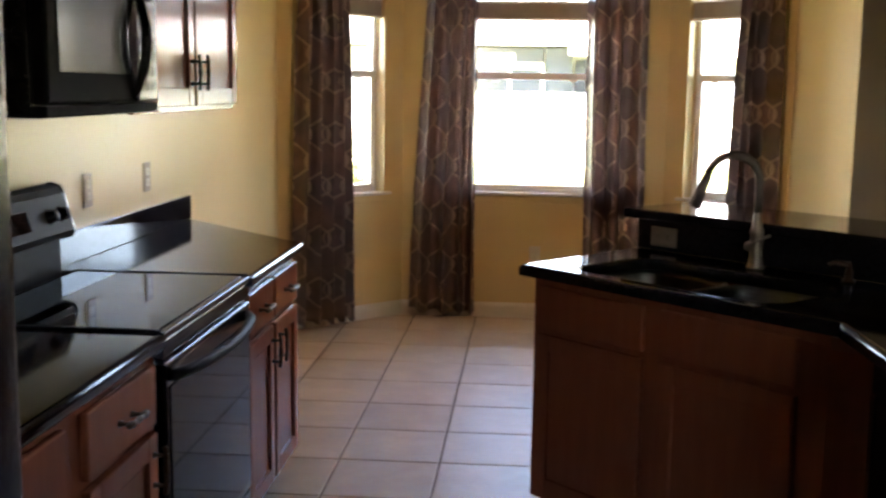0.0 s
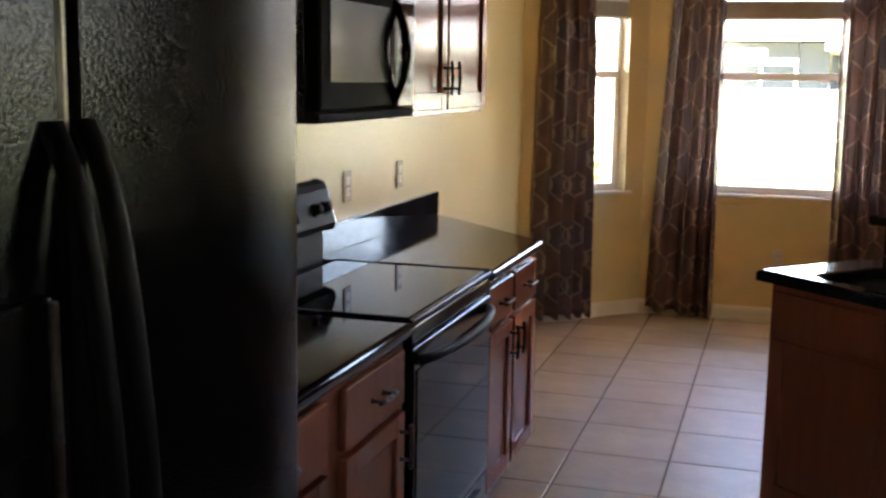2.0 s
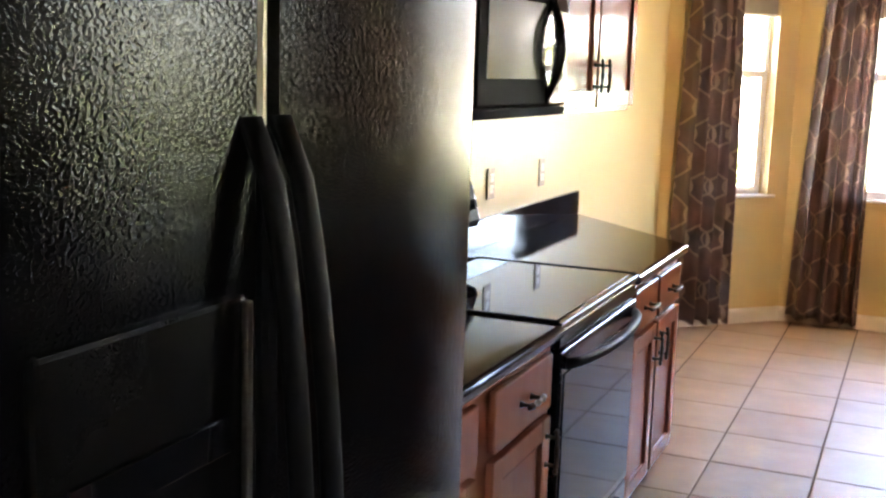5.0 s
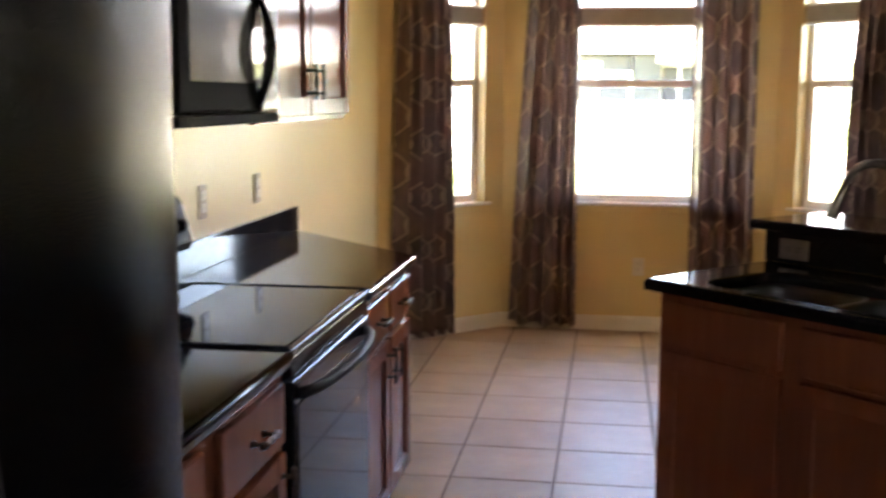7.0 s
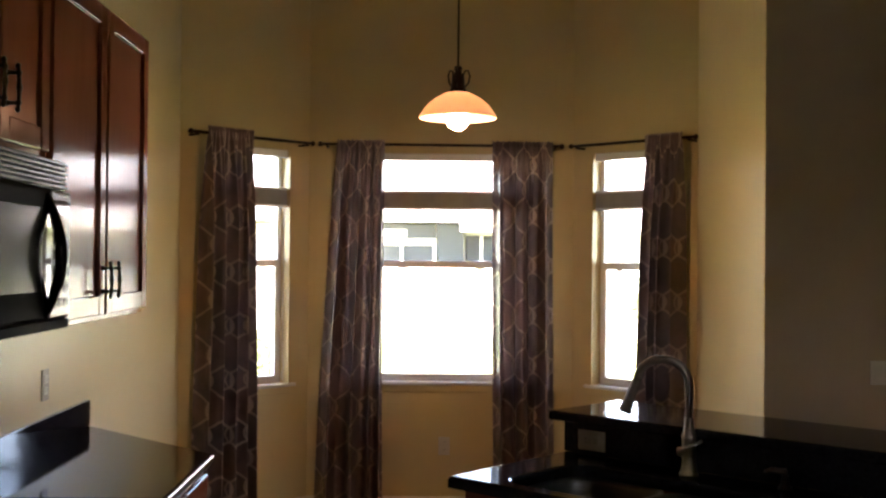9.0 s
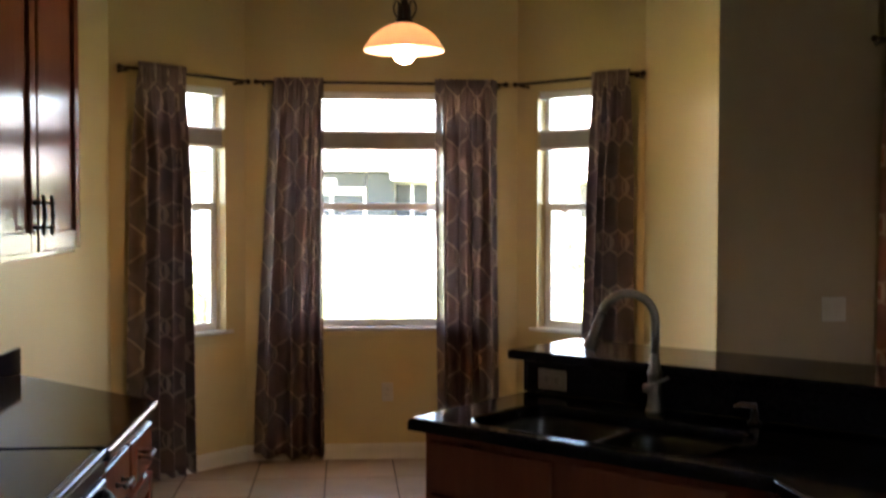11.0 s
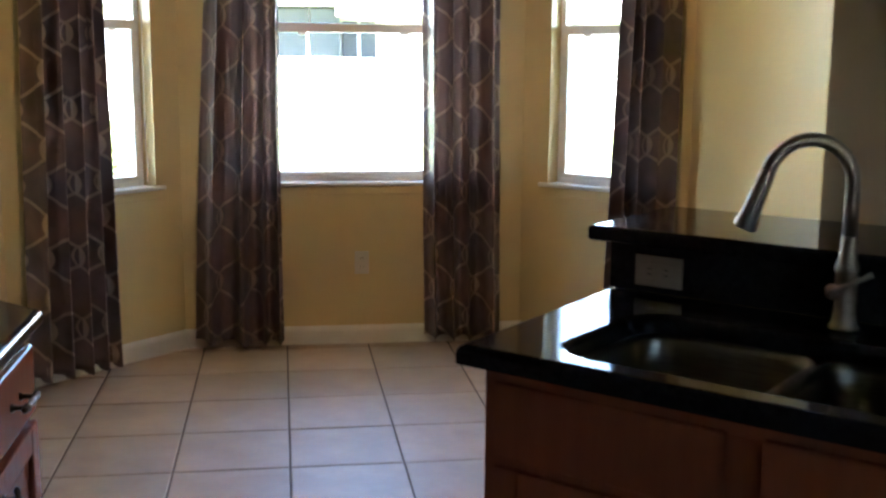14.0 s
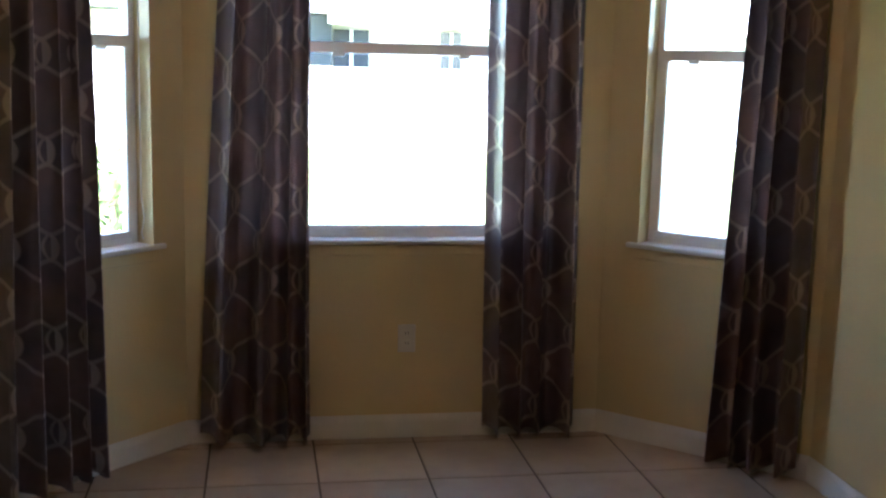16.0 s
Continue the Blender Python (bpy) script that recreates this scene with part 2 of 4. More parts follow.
    t.links.new(mt("MULTIPLY", mt("MAXIMUM", line, rng), mt("MULTIPLY_ADD", big.outputs[0], 1.1, 0.22)), pat.inputs[0])
    t.links.new(fill.outputs[2], pat.inputs[6])
    pat.inputs[7].default_value = (0.56, 0.42, 0.31, 1)
    t.links.new(pat.outputs[2], p.inputs["Base Color"])
    p.inputs["Roughness"].default_value = 0.33
    p.inputs["Specular IOR Level"].default_value = 0.85
    b = node(t, "ShaderNodeBump", Strength=0.2, Distance=0.001)
    t.links.new(wv.outputs[0], b.inputs["Height"])
    t.links.new(b.outputs[0], p.inputs["Normal"])
    # thin cloth lets some daylight through
    tl = node(t, "ShaderNodeBsdfTranslucent")
    glowing = node(t, "ShaderNodeMix")
    glowing.data_type = "RGBA"
    glowing.inputs[0].default_value = 0.6
    t.links.new(pat.outputs[2], glowing.inputs[6])
    glowing.inputs[7].default_value = (0.58, 0.47, 0.42, 1)
    t.links.new(glowing.outputs[2], tl.inputs[0])
    mx = node(t, "ShaderNodeMixShader")
    mx.inputs[0].default_value = 0.26
    t.links.new(p.outputs[0], mx.inputs[1])
    t.links.new(tl.outputs[0], mx.inputs[2])
    t.links.new(mx.outputs[0], t.nodes["Material Output"].inputs[0])
    return m


def glow(name, color, strength):
    m, t, p = nt(name)
    p.inputs["Base Color"].default_value = rgba(color)
    p.inputs["Emission Color"].default_value = rgba(color)
    p.inputs["Emission Strength"].default_value = strength
    p.inputs["Roughness"].default_value = 0.4
    return m


TILE = tile_material()
FRIDGE = fridge_material()
GLASS = glass_material()
CLOTH = curtain_material()
CLOTH_RED = curtain_material("red_brown_curtain_cloth", (0.20, 0.068, 0.050, 1), (0.33, 0.12, 0.085, 1))
BULB = glow("warm_bulb", (1.0, 0.64, 0.37), 4.0)


def shade_material():
    m, t, p = nt("frosted_amber_glass")
    n = node(t, "ShaderNodeTexNoise", Scale=9.0, Detail=4.0)
    mix = node(t, "ShaderNodeMix")
    mix.data_type = "RGBA"
    mix.inputs[6].default_value, mix.inputs[7].default_value = (0.94, 0.76, 0.58, 1), (0.96, 0.84, 0.70, 1)
    t.links.new(n.outputs[0], mix.inputs[0])
    t.links.new(mix.outputs[2], p.inputs["Base Color"])
    p.inputs["Roughness"].default_value = 0.35
    tl = node(t, "ShaderNodeBsdfTranslucent")
    t.links.new(mix.outputs[2], tl.inputs[0])
    mx = node(t, "ShaderNodeMixShader")
    mx.inputs[0].default_value = 0.20
    t.links.new(p.outputs[0], mx.inputs[1])
    t.links.new(tl.outputs[0], mx.inputs[2])
    t.links.new(mx.outputs[0], t.nodes["Material Output"].inputs[0])
    return m


SHADE = shade_material()


# ---- mesh helpers ----
def mesh_of(name, bm, material, smooth=False):
    me = bpy.data.meshes.new(name)
    bmesh.ops.recalc_face_normals(bm, faces=bm.faces)
    bm.to_mesh(me)
    bm.free()
    me.materials.append(material)
    if smooth:
        for f in me.polygons:
            f.use_smooth = True
    return me


def part(name, bm, material, parent=None, label="", smooth=False):
    """Links a bmesh as one mesh object under a thing or a part."""
    ob = new(name, mesh_of(name, bm, material, smooth))
    if parent is not None:
        ob.parent = parent
    if label:
        ob["label"] = label
    return ob


def thing(name, m, label, category, group="", kind=""):
    ob = new(name)
    ob.matrix_world = m
    ob.empty_display_size = 0.1
    return tagged(ob, label, category, group, kind)


def add_box(bm, x0, y0, z0, x1, y1, z1, bevel=0.0, seg=2, m=None):
    r = bmesh.ops.create_cube(bm, size=1.0)
    vs = r["verts"]
    t = Matrix.Translation(((x0 + x1) / 2, (y0 + y1) / 2, (z0 + z1) / 2)) @ Matrix.Diagonal((x1 - x0, y1 - y0, z1 - z0, 1))
    bmesh.ops.transform(bm, matrix=(m @ t) if m else t, verts=vs)
    if bevel:
        es = list({e for v in vs for e in v.link_edges})
        bmesh.ops.bevel(bm, geom=es, offset=bevel, segments=seg, affect="EDGES", profile=0.5)
    return bm


def box(x0, y0, z0, x1, y1, z1, bevel=0.0, seg=2, m=None):
    return add_box(bmesh.new(), x0, y0, z0, x1, y1, z1, bevel, seg, m)


def prism(points, z0, z1, bevel=0.0, seg=2):
    bm = bmesh.new()
    vs = [bm.verts.new((x, y, z0)) for x, y in points]
    f = bm.faces.new(vs)
    r = bmesh.ops.extrude_face_region(bm, geom=[f])
    up = [v for v in r["geom"] if isinstance(v, bmesh.types.BMVert)]
    bmesh.ops.translate(bm, verts=up, vec=(0, 0, z1 - z0))
    bmesh.ops.recalc_face_normals(bm, faces=bm.faces)
    if bevel:
        es = [e for e in bm.edges if abs(e.verts[0].co.z - e.verts[1].co.z) < 1e-6]
        bmesh.ops.bevel(bm, geom=es, offset=bevel, segments=seg, affect="EDGES", profile=0.5)
    return bm


def tube(path, radius, sides=12, cap=True, bm=None):
    """A round bar along a path; radius may be one number or one for each point."""
    bm = bm or bmesh.new()
    pts = [Vector(p) for p in path]
    rad = radius if isinstance(radius, (list, tuple)) else [radius] * len(pts)
    rings = []
    ref = None
    for i, p in enumerate(pts):
        d = (pts[min(i + 1, len(pts) - 1)] - pts[max(i - 1, 0)]).normalized()
        if ref is None:
            ref = d.orthogonal().normalized()
        ref = (ref - d * ref.dot(d)).normalized()
        side = d.cross(ref)
        rings.append([bm.verts.new(p + rad[i] * (math.cos(a) * ref + math.sin(a) * side)) for a in [2 * math.pi * k / sides for k in range(sides)]])
    for a, b in zip(rings, rings[1:]):
        for k in range(sides):
            bm.faces.new((a[k], a[(k + 1) % sides], b[(k + 1) % sides], b[k]))
    if cap:
        bm.faces.new(rings[0][::-1])
        bm.faces.new(rings[-1])
    return bm


def lathe(profile, sides=32, m=None):
    """Turns (radius, height) pairs about z."""
    bm = bmesh.new()
    rings = [[bm.verts.new((r * math.cos(2 * math.pi * k / sides), r * math.sin(2 * math.pi * k / sides), z)) for k in range(sides)] for r, z in profile]
    for a, b in zip(rings, rings[1:]):
        for k in range(sides):
            bm.faces.new((a[k], a[(k + 1) % sides], b[(k + 1) % sides], b[k]))
    bmesh.ops.remove_doubles(bm, verts=bm.verts, dist=1e-5)
    if m:
        bmesh.ops.transform(bm, matrix=m, verts=bm.verts)
    return bm


# ---- structure ----
CEIL_Z = 3.45
LX, RX = -1.37, 1.655          # nook and kitchen side walls
BAY_L, BAY_R, BAY_Y = -0.69, 1.01, 8.11
SIDE_Y = BAY_Y - (BAY_L - LX)  # where the slanted bay walls meet the side walls
DARK_Y = 6.20                  # wall with the light switch
WALL_T = 0.15


def wall_frame(p0, p1):
    """x along the wall from p0, y outwards, z up."""
    d = (Vector((*p1, 0)) - Vector((*p0, 0))).normalized()
    n = Vector((-d.y, d.x, 0))
    return Matrix(((d.x, n.x, 0, p0[0]), (d.y, n.y, 0, p0[1]), (0, 0, 1, 0), (0, 0, 0, 1)))


def wall(name, p0, p1, material, label, openings=(), e0=0.1, e1=0.1, z1=CEIL_Z):
    length = (Vector(p1) - Vector(p0)).length
    ss = sorted({-e0, length + e1, *[v for o in openings for v in o[:2]]})
    zs = sorted({-0.05, z1, *[v for o in openings for v in o[2:]]})
    solid = {}
    for i in range(len(ss) - 1):
        for k in range(len(zs) - 1):
            cs, cz = (ss[i] + ss[i + 1]) / 2, (zs[k] + zs[k + 1]) / 2
            solid[i, k] = not any(a < cs < b and c < cz < d for a, b, c, d in openings)
    bm = bmesh.new()

    def quad(*co):
        bm.faces.new([bm.verts.new(c) for c in co])

    for (i, k), ok in solid.items():
        if not ok:
            continue
        a, b, c, d = ss[i], ss[i + 1], zs[k], zs[k + 1]
        quad((a, 0, c), (b, 0, c), (b, 0, d), (a, 0, d))
        quad((a, WALL_T, c), (b, WALL_T, c), (b, WALL_T, d), (a, WALL_T, d))
        if not solid.get((i - 1, k)):
            quad((a, 0, c), (a, WALL_T, c), (a, WALL_T, d), (a, 0, d))
        if not solid.get((i + 1, k)):
            quad((b, 0, c), (b, WALL_T, c), (b, WALL_T, d), (b, 0, d))
        if not solid.get((i, k - 1)):
            quad((a, 0, c), (b, 0, c), (b, WALL_T, c), (a, WALL_T, c))
        if not solid.get((i, k + 1)):
            quad((a, 0, d), (b, 0, d), (b, WALL_T, d), (a, WALL_T, d))
    bmesh.ops.remove_doubles(bm, verts=bm.verts, dist=1e-5)
    ob = part(name, bm, material)
    ob.matrix_world = wall_frame(p0, p1)
    return tagged(ob, label, "wall", kind="structure")


def baseboard(p0, p1, material=TRIM):
    """Moulded white skirting along a wall, 9 cm high."""
    length = (Vector(p1) - Vector(p0)).length
    prof = [(0, 0), (-0.014, 0), (-0.014, 0.07), (-0.011, 0.082), (-0.006, 0.09), (-0.004, 0.095), (0, 0.095)]
    bm = bmesh.new()
    a = [bm.verts.new((0, y - 0.001, z + 0.001)) for y, z in prof]
    b = [bm.verts.new((length, y - 0.001, z + 0.001)) for y, z in prof]
    n = len(prof)
    for k in range(n):
        bm.faces.new((a[k], a[(k + 1) % n], b[(k + 1) % n], b[k]))
    bm.faces.new(a[::-1]), bm.faces.new(b)
    ob = part("baseboard", bm, material)
    ob.matrix_world = wall_frame(p0, p1)
    return tagged(ob, "white painted wooden baseboard along the wall", "baseboard", kind="structure")


SILL, HEAD, RAIL = 0.825, 2.30, 1.585
SIDE_LEN = (BAY_L - LX) * math.sqrt(2)
WIN_L = (SIDE_LEN - 0.72, SIDE_LEN - 0.155)   # along the left slanted wall
WIN_C = (0.22, 1.48)                          # along the middle bay wall
WIN_R = (0.155, 0.72)
WIN_D = (1.02, 1.95)                          # living room window in the tan wall

P_A, P_B, P_C, P_D = (LX, -1.6), (LX, SIDE_Y), (BAY_L, BAY_Y), (BAY_R, BAY_Y)
P_E, P_F0, P_F, P_G, P_H = (RX, BAY_Y - (RX - BAY_R)), (RX, DARK_Y + 0.003), (RX, DARK_Y), (6.0, DARK_Y), (6.0, -1.6)
wall("wall_west", P_A, P_B, WALL, "smooth yellow painted kitchen wall")
wall("wall_bay_west", P_B, P_C, WALL, "yellow slanted bay wall with a window", [(*WIN_L, SILL, HEAD)])
wall("wall_north", P_C, P_D, WALL, "yellow middle bay wall with a large window", [(*WIN_C, SILL, HEAD)])
wall("wall_bay_east", P_D, P_E, WALL, "yellow slanted bay wall with a window", [(*WIN_R, SILL, HEAD)])
wall("wall_east", P_E, P_F0, WALL, "yellow painted side wall of the breakfast nook", e1=0.0)
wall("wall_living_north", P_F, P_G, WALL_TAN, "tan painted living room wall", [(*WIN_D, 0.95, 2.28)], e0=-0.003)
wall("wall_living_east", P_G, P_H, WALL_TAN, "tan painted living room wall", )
# the south opening is unseen, added so daylight fills the room from behind
wall("wall_south", P_H, P_A, WALL_TAN, "plain tan wall with an unseen opening added for fill light", [(4.0, 4.6, 1.0, 2.0)])
# unseen slab, added to block direct sun from the south opening
sun_block = part("sun_blocker", box(-2.0, -3.3, 2.38, 6.5, -1.76, 2.5), TRIM)
tagged(sun_block, "unseen overhang added to keep direct sun out of the south window", "roof", kind="structure")
for a, b in ((P_B, P_C), (P_C, P_D), (P_D, P_E), (P_E, P_F), (P_F, P_G), ((LX, 5.8), P_B)):
    baseboard(a, b)

ceiling = part("ceiling", box(LX - 0.2, -1.8, CEIL_Z, 6.2, 8.4, CEIL_Z + 0.15), CEIL)
tagged(ceiling, "high pale textured ceiling", "ceiling", kind="structure")


def window(name, p0, p1, span, z0, z1, rail=RAIL, sill=True):
    """Single-hung vinyl window set at the outer side of the reveal."""
    a, b = span
    w = thing(name, wall_frame(p0, p1), "white vinyl single-hung window with two sashes", "window", kind="structure")
    f0, f1 = 0.085, 0.135
    bm = bmesh.new()
    add_box(bm, a + 0.001, f0, z0 + 0.001, a + 0.028, f1, z1 - 0.001, 0.004)
    add_box(bm, b - 0.028, f0, z0 + 0.001, b - 0.001, f1, z1 - 0.001, 0.004)
    add_box(bm, a + 0.028, f0, z1 - 0.04, b - 0.028, f1, z1 - 0.001, 0.004)
    add_box(bm, a + 0.028, f0, z0 + 0.001, b - 0.028, f1, z0 + 0.028, 0.004)
    part("window_frame", bm, VINYL, w)
    top = z1 - 0.04
    bm = bmesh.new()
    add_box(bm, a + 0.028, f0 - 0.012, rail - 0.022, b - 0.028, f1 - 0.012, rail + 0.022, 0.004)
    add_box(bm, a + 0.028, f0 - 0.010, z0 + 0.028, b - 0.028, f1 - 0.03, z0 + 0.052, 0.004)
    add_box(bm, a + 0.028, f0 - 0.010, z0 + 0.052, a + 0.052, f1 - 0.03, rail - 0.022, 0.004)
    add_box(bm, b - 0.052, f0 - 0.010, z0 + 0.052, b - 0.028, f1 - 0.03, rail - 0.022, 0.004)
    sash = part("lower_sash", bm, VINYL, w)
    for s in (a + 0.3 * (b - a), a + 0.7 * (b - a)):
        part("sash_latch", box(s - 0.022, f0 - 0.03, rail - 0.034, s + 0.022, f0 - 0.011, rail - 0.018, 0.004), VINYL, sash)
    part("pane", box(a + 0.06, 0.096, z0 + 0.045, b - 0.06, 0.100, rail - 0.02), GLASS, w).visible_shadow = False
    part("pane", box(a + 0.03, 0.116, rail + 0.02, b - 0.03, 0.120, top - 0.003), GLASS, w).visible_shadow = False
    if sill:
        part("window_sill", box(a - 0.045, -0.026, z0 - 0.014, b + 0.045, 0.0, z0 + 0.006, 0.006), TRIM, w, "white painted sill with a rounded nose")
        part("sill_board", box(a + 0.001, 0.0, z0 - 0.02, b - 0.001, f0 - 0.001, z0 + 0.003, 0.001), TRIM, w)
        part("apron", box(a - 0.03, -0.007, z0 - 0.060, b + 0.03, -0.001, z0 - 0.0142, 0.003), WALL, w)
    return w


window("window_1", P_B, P_C, WIN_L, SILL, HEAD)
window("window_2", P_C, P_D, WIN_C, SILL, HEAD)
window("window_3", P_D, P_E, WIN_R, SILL, HEAD)
window("window_4", P_F, P_G, WIN_D, 0.95, 2.28, rail=1.5)
# unseen window, added only for its fill light
window("fill_window", P_H, P_A, (4.0, 4.6), 1.0, 2.0, rail=1.5)


def cellular_shade(p0, p1, span, cord=False):
    """Top-down cellular shade, mostly gathered: a head rail, thin cords and the pleated stack hanging below it."""
    a, b = span[0] + 0.008, span[1] - 0.008
    s = thing("window_shade", wall_frame(p0, p1), "grey cellular window shade gathered into a narrow stack", "window shade", "bay window shades")
    part("head_rail", box(a, 0.012, HEAD - 0.048, b, 0.062, HEAD - 0.002, 0.006), VINYL, s, "white head rail")
    z0, z1, n = 1.938, 2.062, 9
    za, zb = z0 + 0.0155, z1 - 0.0165
    front = [(0.014 if k % 2 else 0.021, za + (zb - za) * k / (2 * n)) for k in range(2 * n + 1)]
    back = [(0.060 if k % 2 else 0.053, za + (zb - za) * k / (2 * n)) for k in range(2 * n, -1, -1)]
    prof = front + back
    bm = bmesh.new()
    lo = [bm.verts.new((a + 0.003, y, z)) for y, z in prof]
    hi = [bm.verts.new((b - 0.003, y, z)) for y, z in prof]
    for q in range(len(prof)):
        bm.faces.new((lo[q], lo[(q + 1) % len(prof)], hi[(q + 1) % len(prof)], hi[q]))
    bm.faces.new(lo), bm.faces.new(hi)
    part("pleated_shade", bm, SHADE_CLOTH, s)
    for z in (z0, z1 - 0.016):
        part("rail", box(a, 0.014, z, b, 0.060, z + 0.015, 0.004), VINYL, s)
    for q in (0.18, 0.82):
        part("lift_cord", tube([(a + (b - a) * q, 0.037, z1 - 0.002), (a + (b - a) * q, 0.037, HEAD - 0.047)], 0.0012, 6), TRIM, s)
    if cord:
        x = b - 0.018
        part("pull_cord", tube([(x, 0.030, HEAD - 0.05), (x, 0.030, 1.4), (x - 0.004, 0.028, 1.02), (x + 0.003, 0.022, 0.93), (x - 0.012, 0.020, 0.875), (x - 0.005, 0.018, 0.85)], 0.0022, 6), TRIM, s, "white hanging pull cord")


cellular_shade(P_B, P_C, WIN_L, cord=True)
cellular_shade(P_C, P_D, WIN_C)
cellular_shade(P_D, P_E, WIN_R)


# ---- cabinets ----
def pull_handle(parent, x, y, z, vertical=True, size=0.10, m=None):
    """Bronze spindle pull on two posts, standing 28 mm off a front that faces +x."""
    bm = bmesh.new()
    h = size * 0.6

    def at(a, b):
        return (x + a, y, z + b) if vertical else (x + a, y + b, z)

    spindle = [(-h, 0.003), (-h * 0.9, 0.007), (-h * 0.72, 0.0045), (-h * 0.62, 0.009), (-h * 0.5, 0.005), (-h * 0.2, 0.0055), (0, 0.008),
               (h * 0.2, 0.0055), (h * 0.5, 0.005), (h * 0.62, 0.009), (h * 0.72, 0.0045), (h * 0.9, 0.007), (h, 0.003)]
    tube([at(0.028 + 0.004 * (1 - (b / h) ** 2), b) for b, r in spindle], [r for b, r in spindle], 10, bm=bm)
    for e in (-h * 0.62, h * 0.62):
        tube([at(0.0, e), at(0.004, e), at(0.008, e), at(0.029, e)], [0.0085, 0.008, 0.005, 0.005], 8, bm=bm)
    return part("handle", bm, BRONZE, parent, "dark oil-rubbed bronze pull", smooth=True)


def slab_front(parent, name, x, y0, z0, y1, z1):
    """Drawer front with a softly routed edge, facing +x at depth x."""
    return part(name, box(x, y0, z0, x + 0.02, y1, z1, 0.006, 3), WOOD, parent)


def panel_door(parent, name, x, y0, z0, y1, z1, rail=0.058):
    """Frame-and-panel door, facing +x at depth x."""
    d = part(name, box(x, y0 + rail - 0.004, z0 + rail - 0.004, x + 0.010, y1 - rail + 0.004, z1 - rail + 0.004, 0.001), WOOD, parent)
    for a, b, c, e in ((y0, z0, y0 + rail, z1), (y1 - rail, z0, y1, z1)):
        part("stile", box(x - 0.001, a, b, x + 0.021, c, e, 0.004, 2), WOOD, d)
    for b, e in ((z0, z0 + rail), (z1 - rail, z1)):
        part("rail", box(x - 0.001, y0 + rail + 0.0005, b, x + 0.0205, y1 - rail - 0.0005, e, 0.004, 2), WOOD, d)
    return d


def base_unit(label, m, width, depth, columns, height=0.875, group="", hollow=False):
    """Base cabinet: local x is the depth (front at 0, facing +x), y runs along the run. columns: (y0, y1, handle side)."""
    c = thing("base_cabinet", m, label, "cabinet", group)
    bm = bmesh.new()
    if hollow:
        add_box(bm, -depth, 0.001, 0.10, -0.018, width - 0.001, 0.12, 0.001)
        for a, b in ((0.001, 0.019), (width - 0.019, width - 0.001)):
            add_box(bm, -depth, a, 0.1205, -0.018, b, height, 0.001)
        add_box(bm, -depth, 0.0195, 0.1205, -depth + 0.012, width - 0.0195, height, 0.001)
    else:
        add_box(bm, -depth, 0.001, 0.10, -0.018, width - 0.001, height, 0.002)
    part("body", bm, WOOD_SIDE, c)
    bm = bmesh.new()
    add_box(bm, -0.018, 0.001, height - 0.035, 0.0, width - 0.001, height - 0.001, 0.001)
    add_box(bm, -0.018, 0.001, 0.10, 0.0, width - 0.001, 0.135, 0.001)
    add_box(bm, -0.0175, 0.001, 0.135, -0.0005, columns[0][0] + 0.012, height - 0.035, 0.001)
    add_box(bm, -0.0175, columns[-1][1] - 0.012, 0.135, -0.0005, width - 0.001, height - 0.035, 0.001)
    for a, b in zip(columns, columns[1:]):
        add_box(bm, -0.0175, a[1] - 0.012, 0.135, -0.0005, b[0] + 0.012, height - 0.035, 0.001)
    add_box(bm, -0.0172, columns[0][0] + 0.012, 0.68, -0.0007, columns[-1][1] - 0.012, 0.72, 0.001)
    part("face_frame", bm, WOOD, c)
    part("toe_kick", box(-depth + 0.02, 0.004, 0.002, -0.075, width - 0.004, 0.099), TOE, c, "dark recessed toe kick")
    for y0, y1, side in columns:
        f = slab_front(c, "drawer", 0.001, y0, 0.705, y1, 0.850)
        if side != "none":
            pull_handle(f, 0.021, (y0 + y1) / 2, 0.778, vertical=False)
        d = panel_door(c, "door", 0.001, y0, 0.125, y1, 0.685)
        if side != "none":
            pull_handle(d, 0.021, y0 + 0.032 if side == "low" else y1 - 0.032, 0.60, size=0.10)
    return c


FX = -0.745                    # plane of the base cabinets' face frames
FR_Y0, FR_Y1, FR_X = 1.27, 2.225, -0.49
RG_Y0, RG_Y1 = 3.405, 4.222
MW_Y0, MW_Y1 = 3.29, 4.05      # microwave and the short cabinet over it
END_Y = 4.995
base_unit("cherry-stained wooden base cabinet with two drawers between refrigerator and range", pose(FX, FR_Y1 + 0.03, 0), RG_Y0 - FR_Y1 - 0.034, FX - LX - 0.004,
          [(0.05, 0.60, "low"), (0.70, RG_Y0 - FR_Y1 - 0.034 - 0.04, "high")], group="base cabinets along the wall")
base_unit("cherry-stained wooden base cabinet with two drawers beyond the range", pose(FX, RG_Y1 + 0.004, 0), END_Y - RG_Y1 - 0.03, FX - LX - 0.004,
          [(0.015, 0.345, "high"), (0.375, END_Y - RG_Y1 - 0.045, "low")], group="base cabinets along the wall")
# slanted end piece filling the corner behind the last cabinet
end = thing("end_cabinet", pose(0, 0, 0), "cherry-stained slanted end panel closing the cabinet run", "cabinet")
part("panel", prism([(LX + 0.004, END_Y - 0.025), (FX - 0.02, END_Y - 0.025), (LX + 0.004, END_Y + 0.585)], 0.10, 0.874), WOOD_SIDE, end)
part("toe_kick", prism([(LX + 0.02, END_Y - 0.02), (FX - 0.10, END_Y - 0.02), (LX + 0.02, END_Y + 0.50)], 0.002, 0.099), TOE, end)

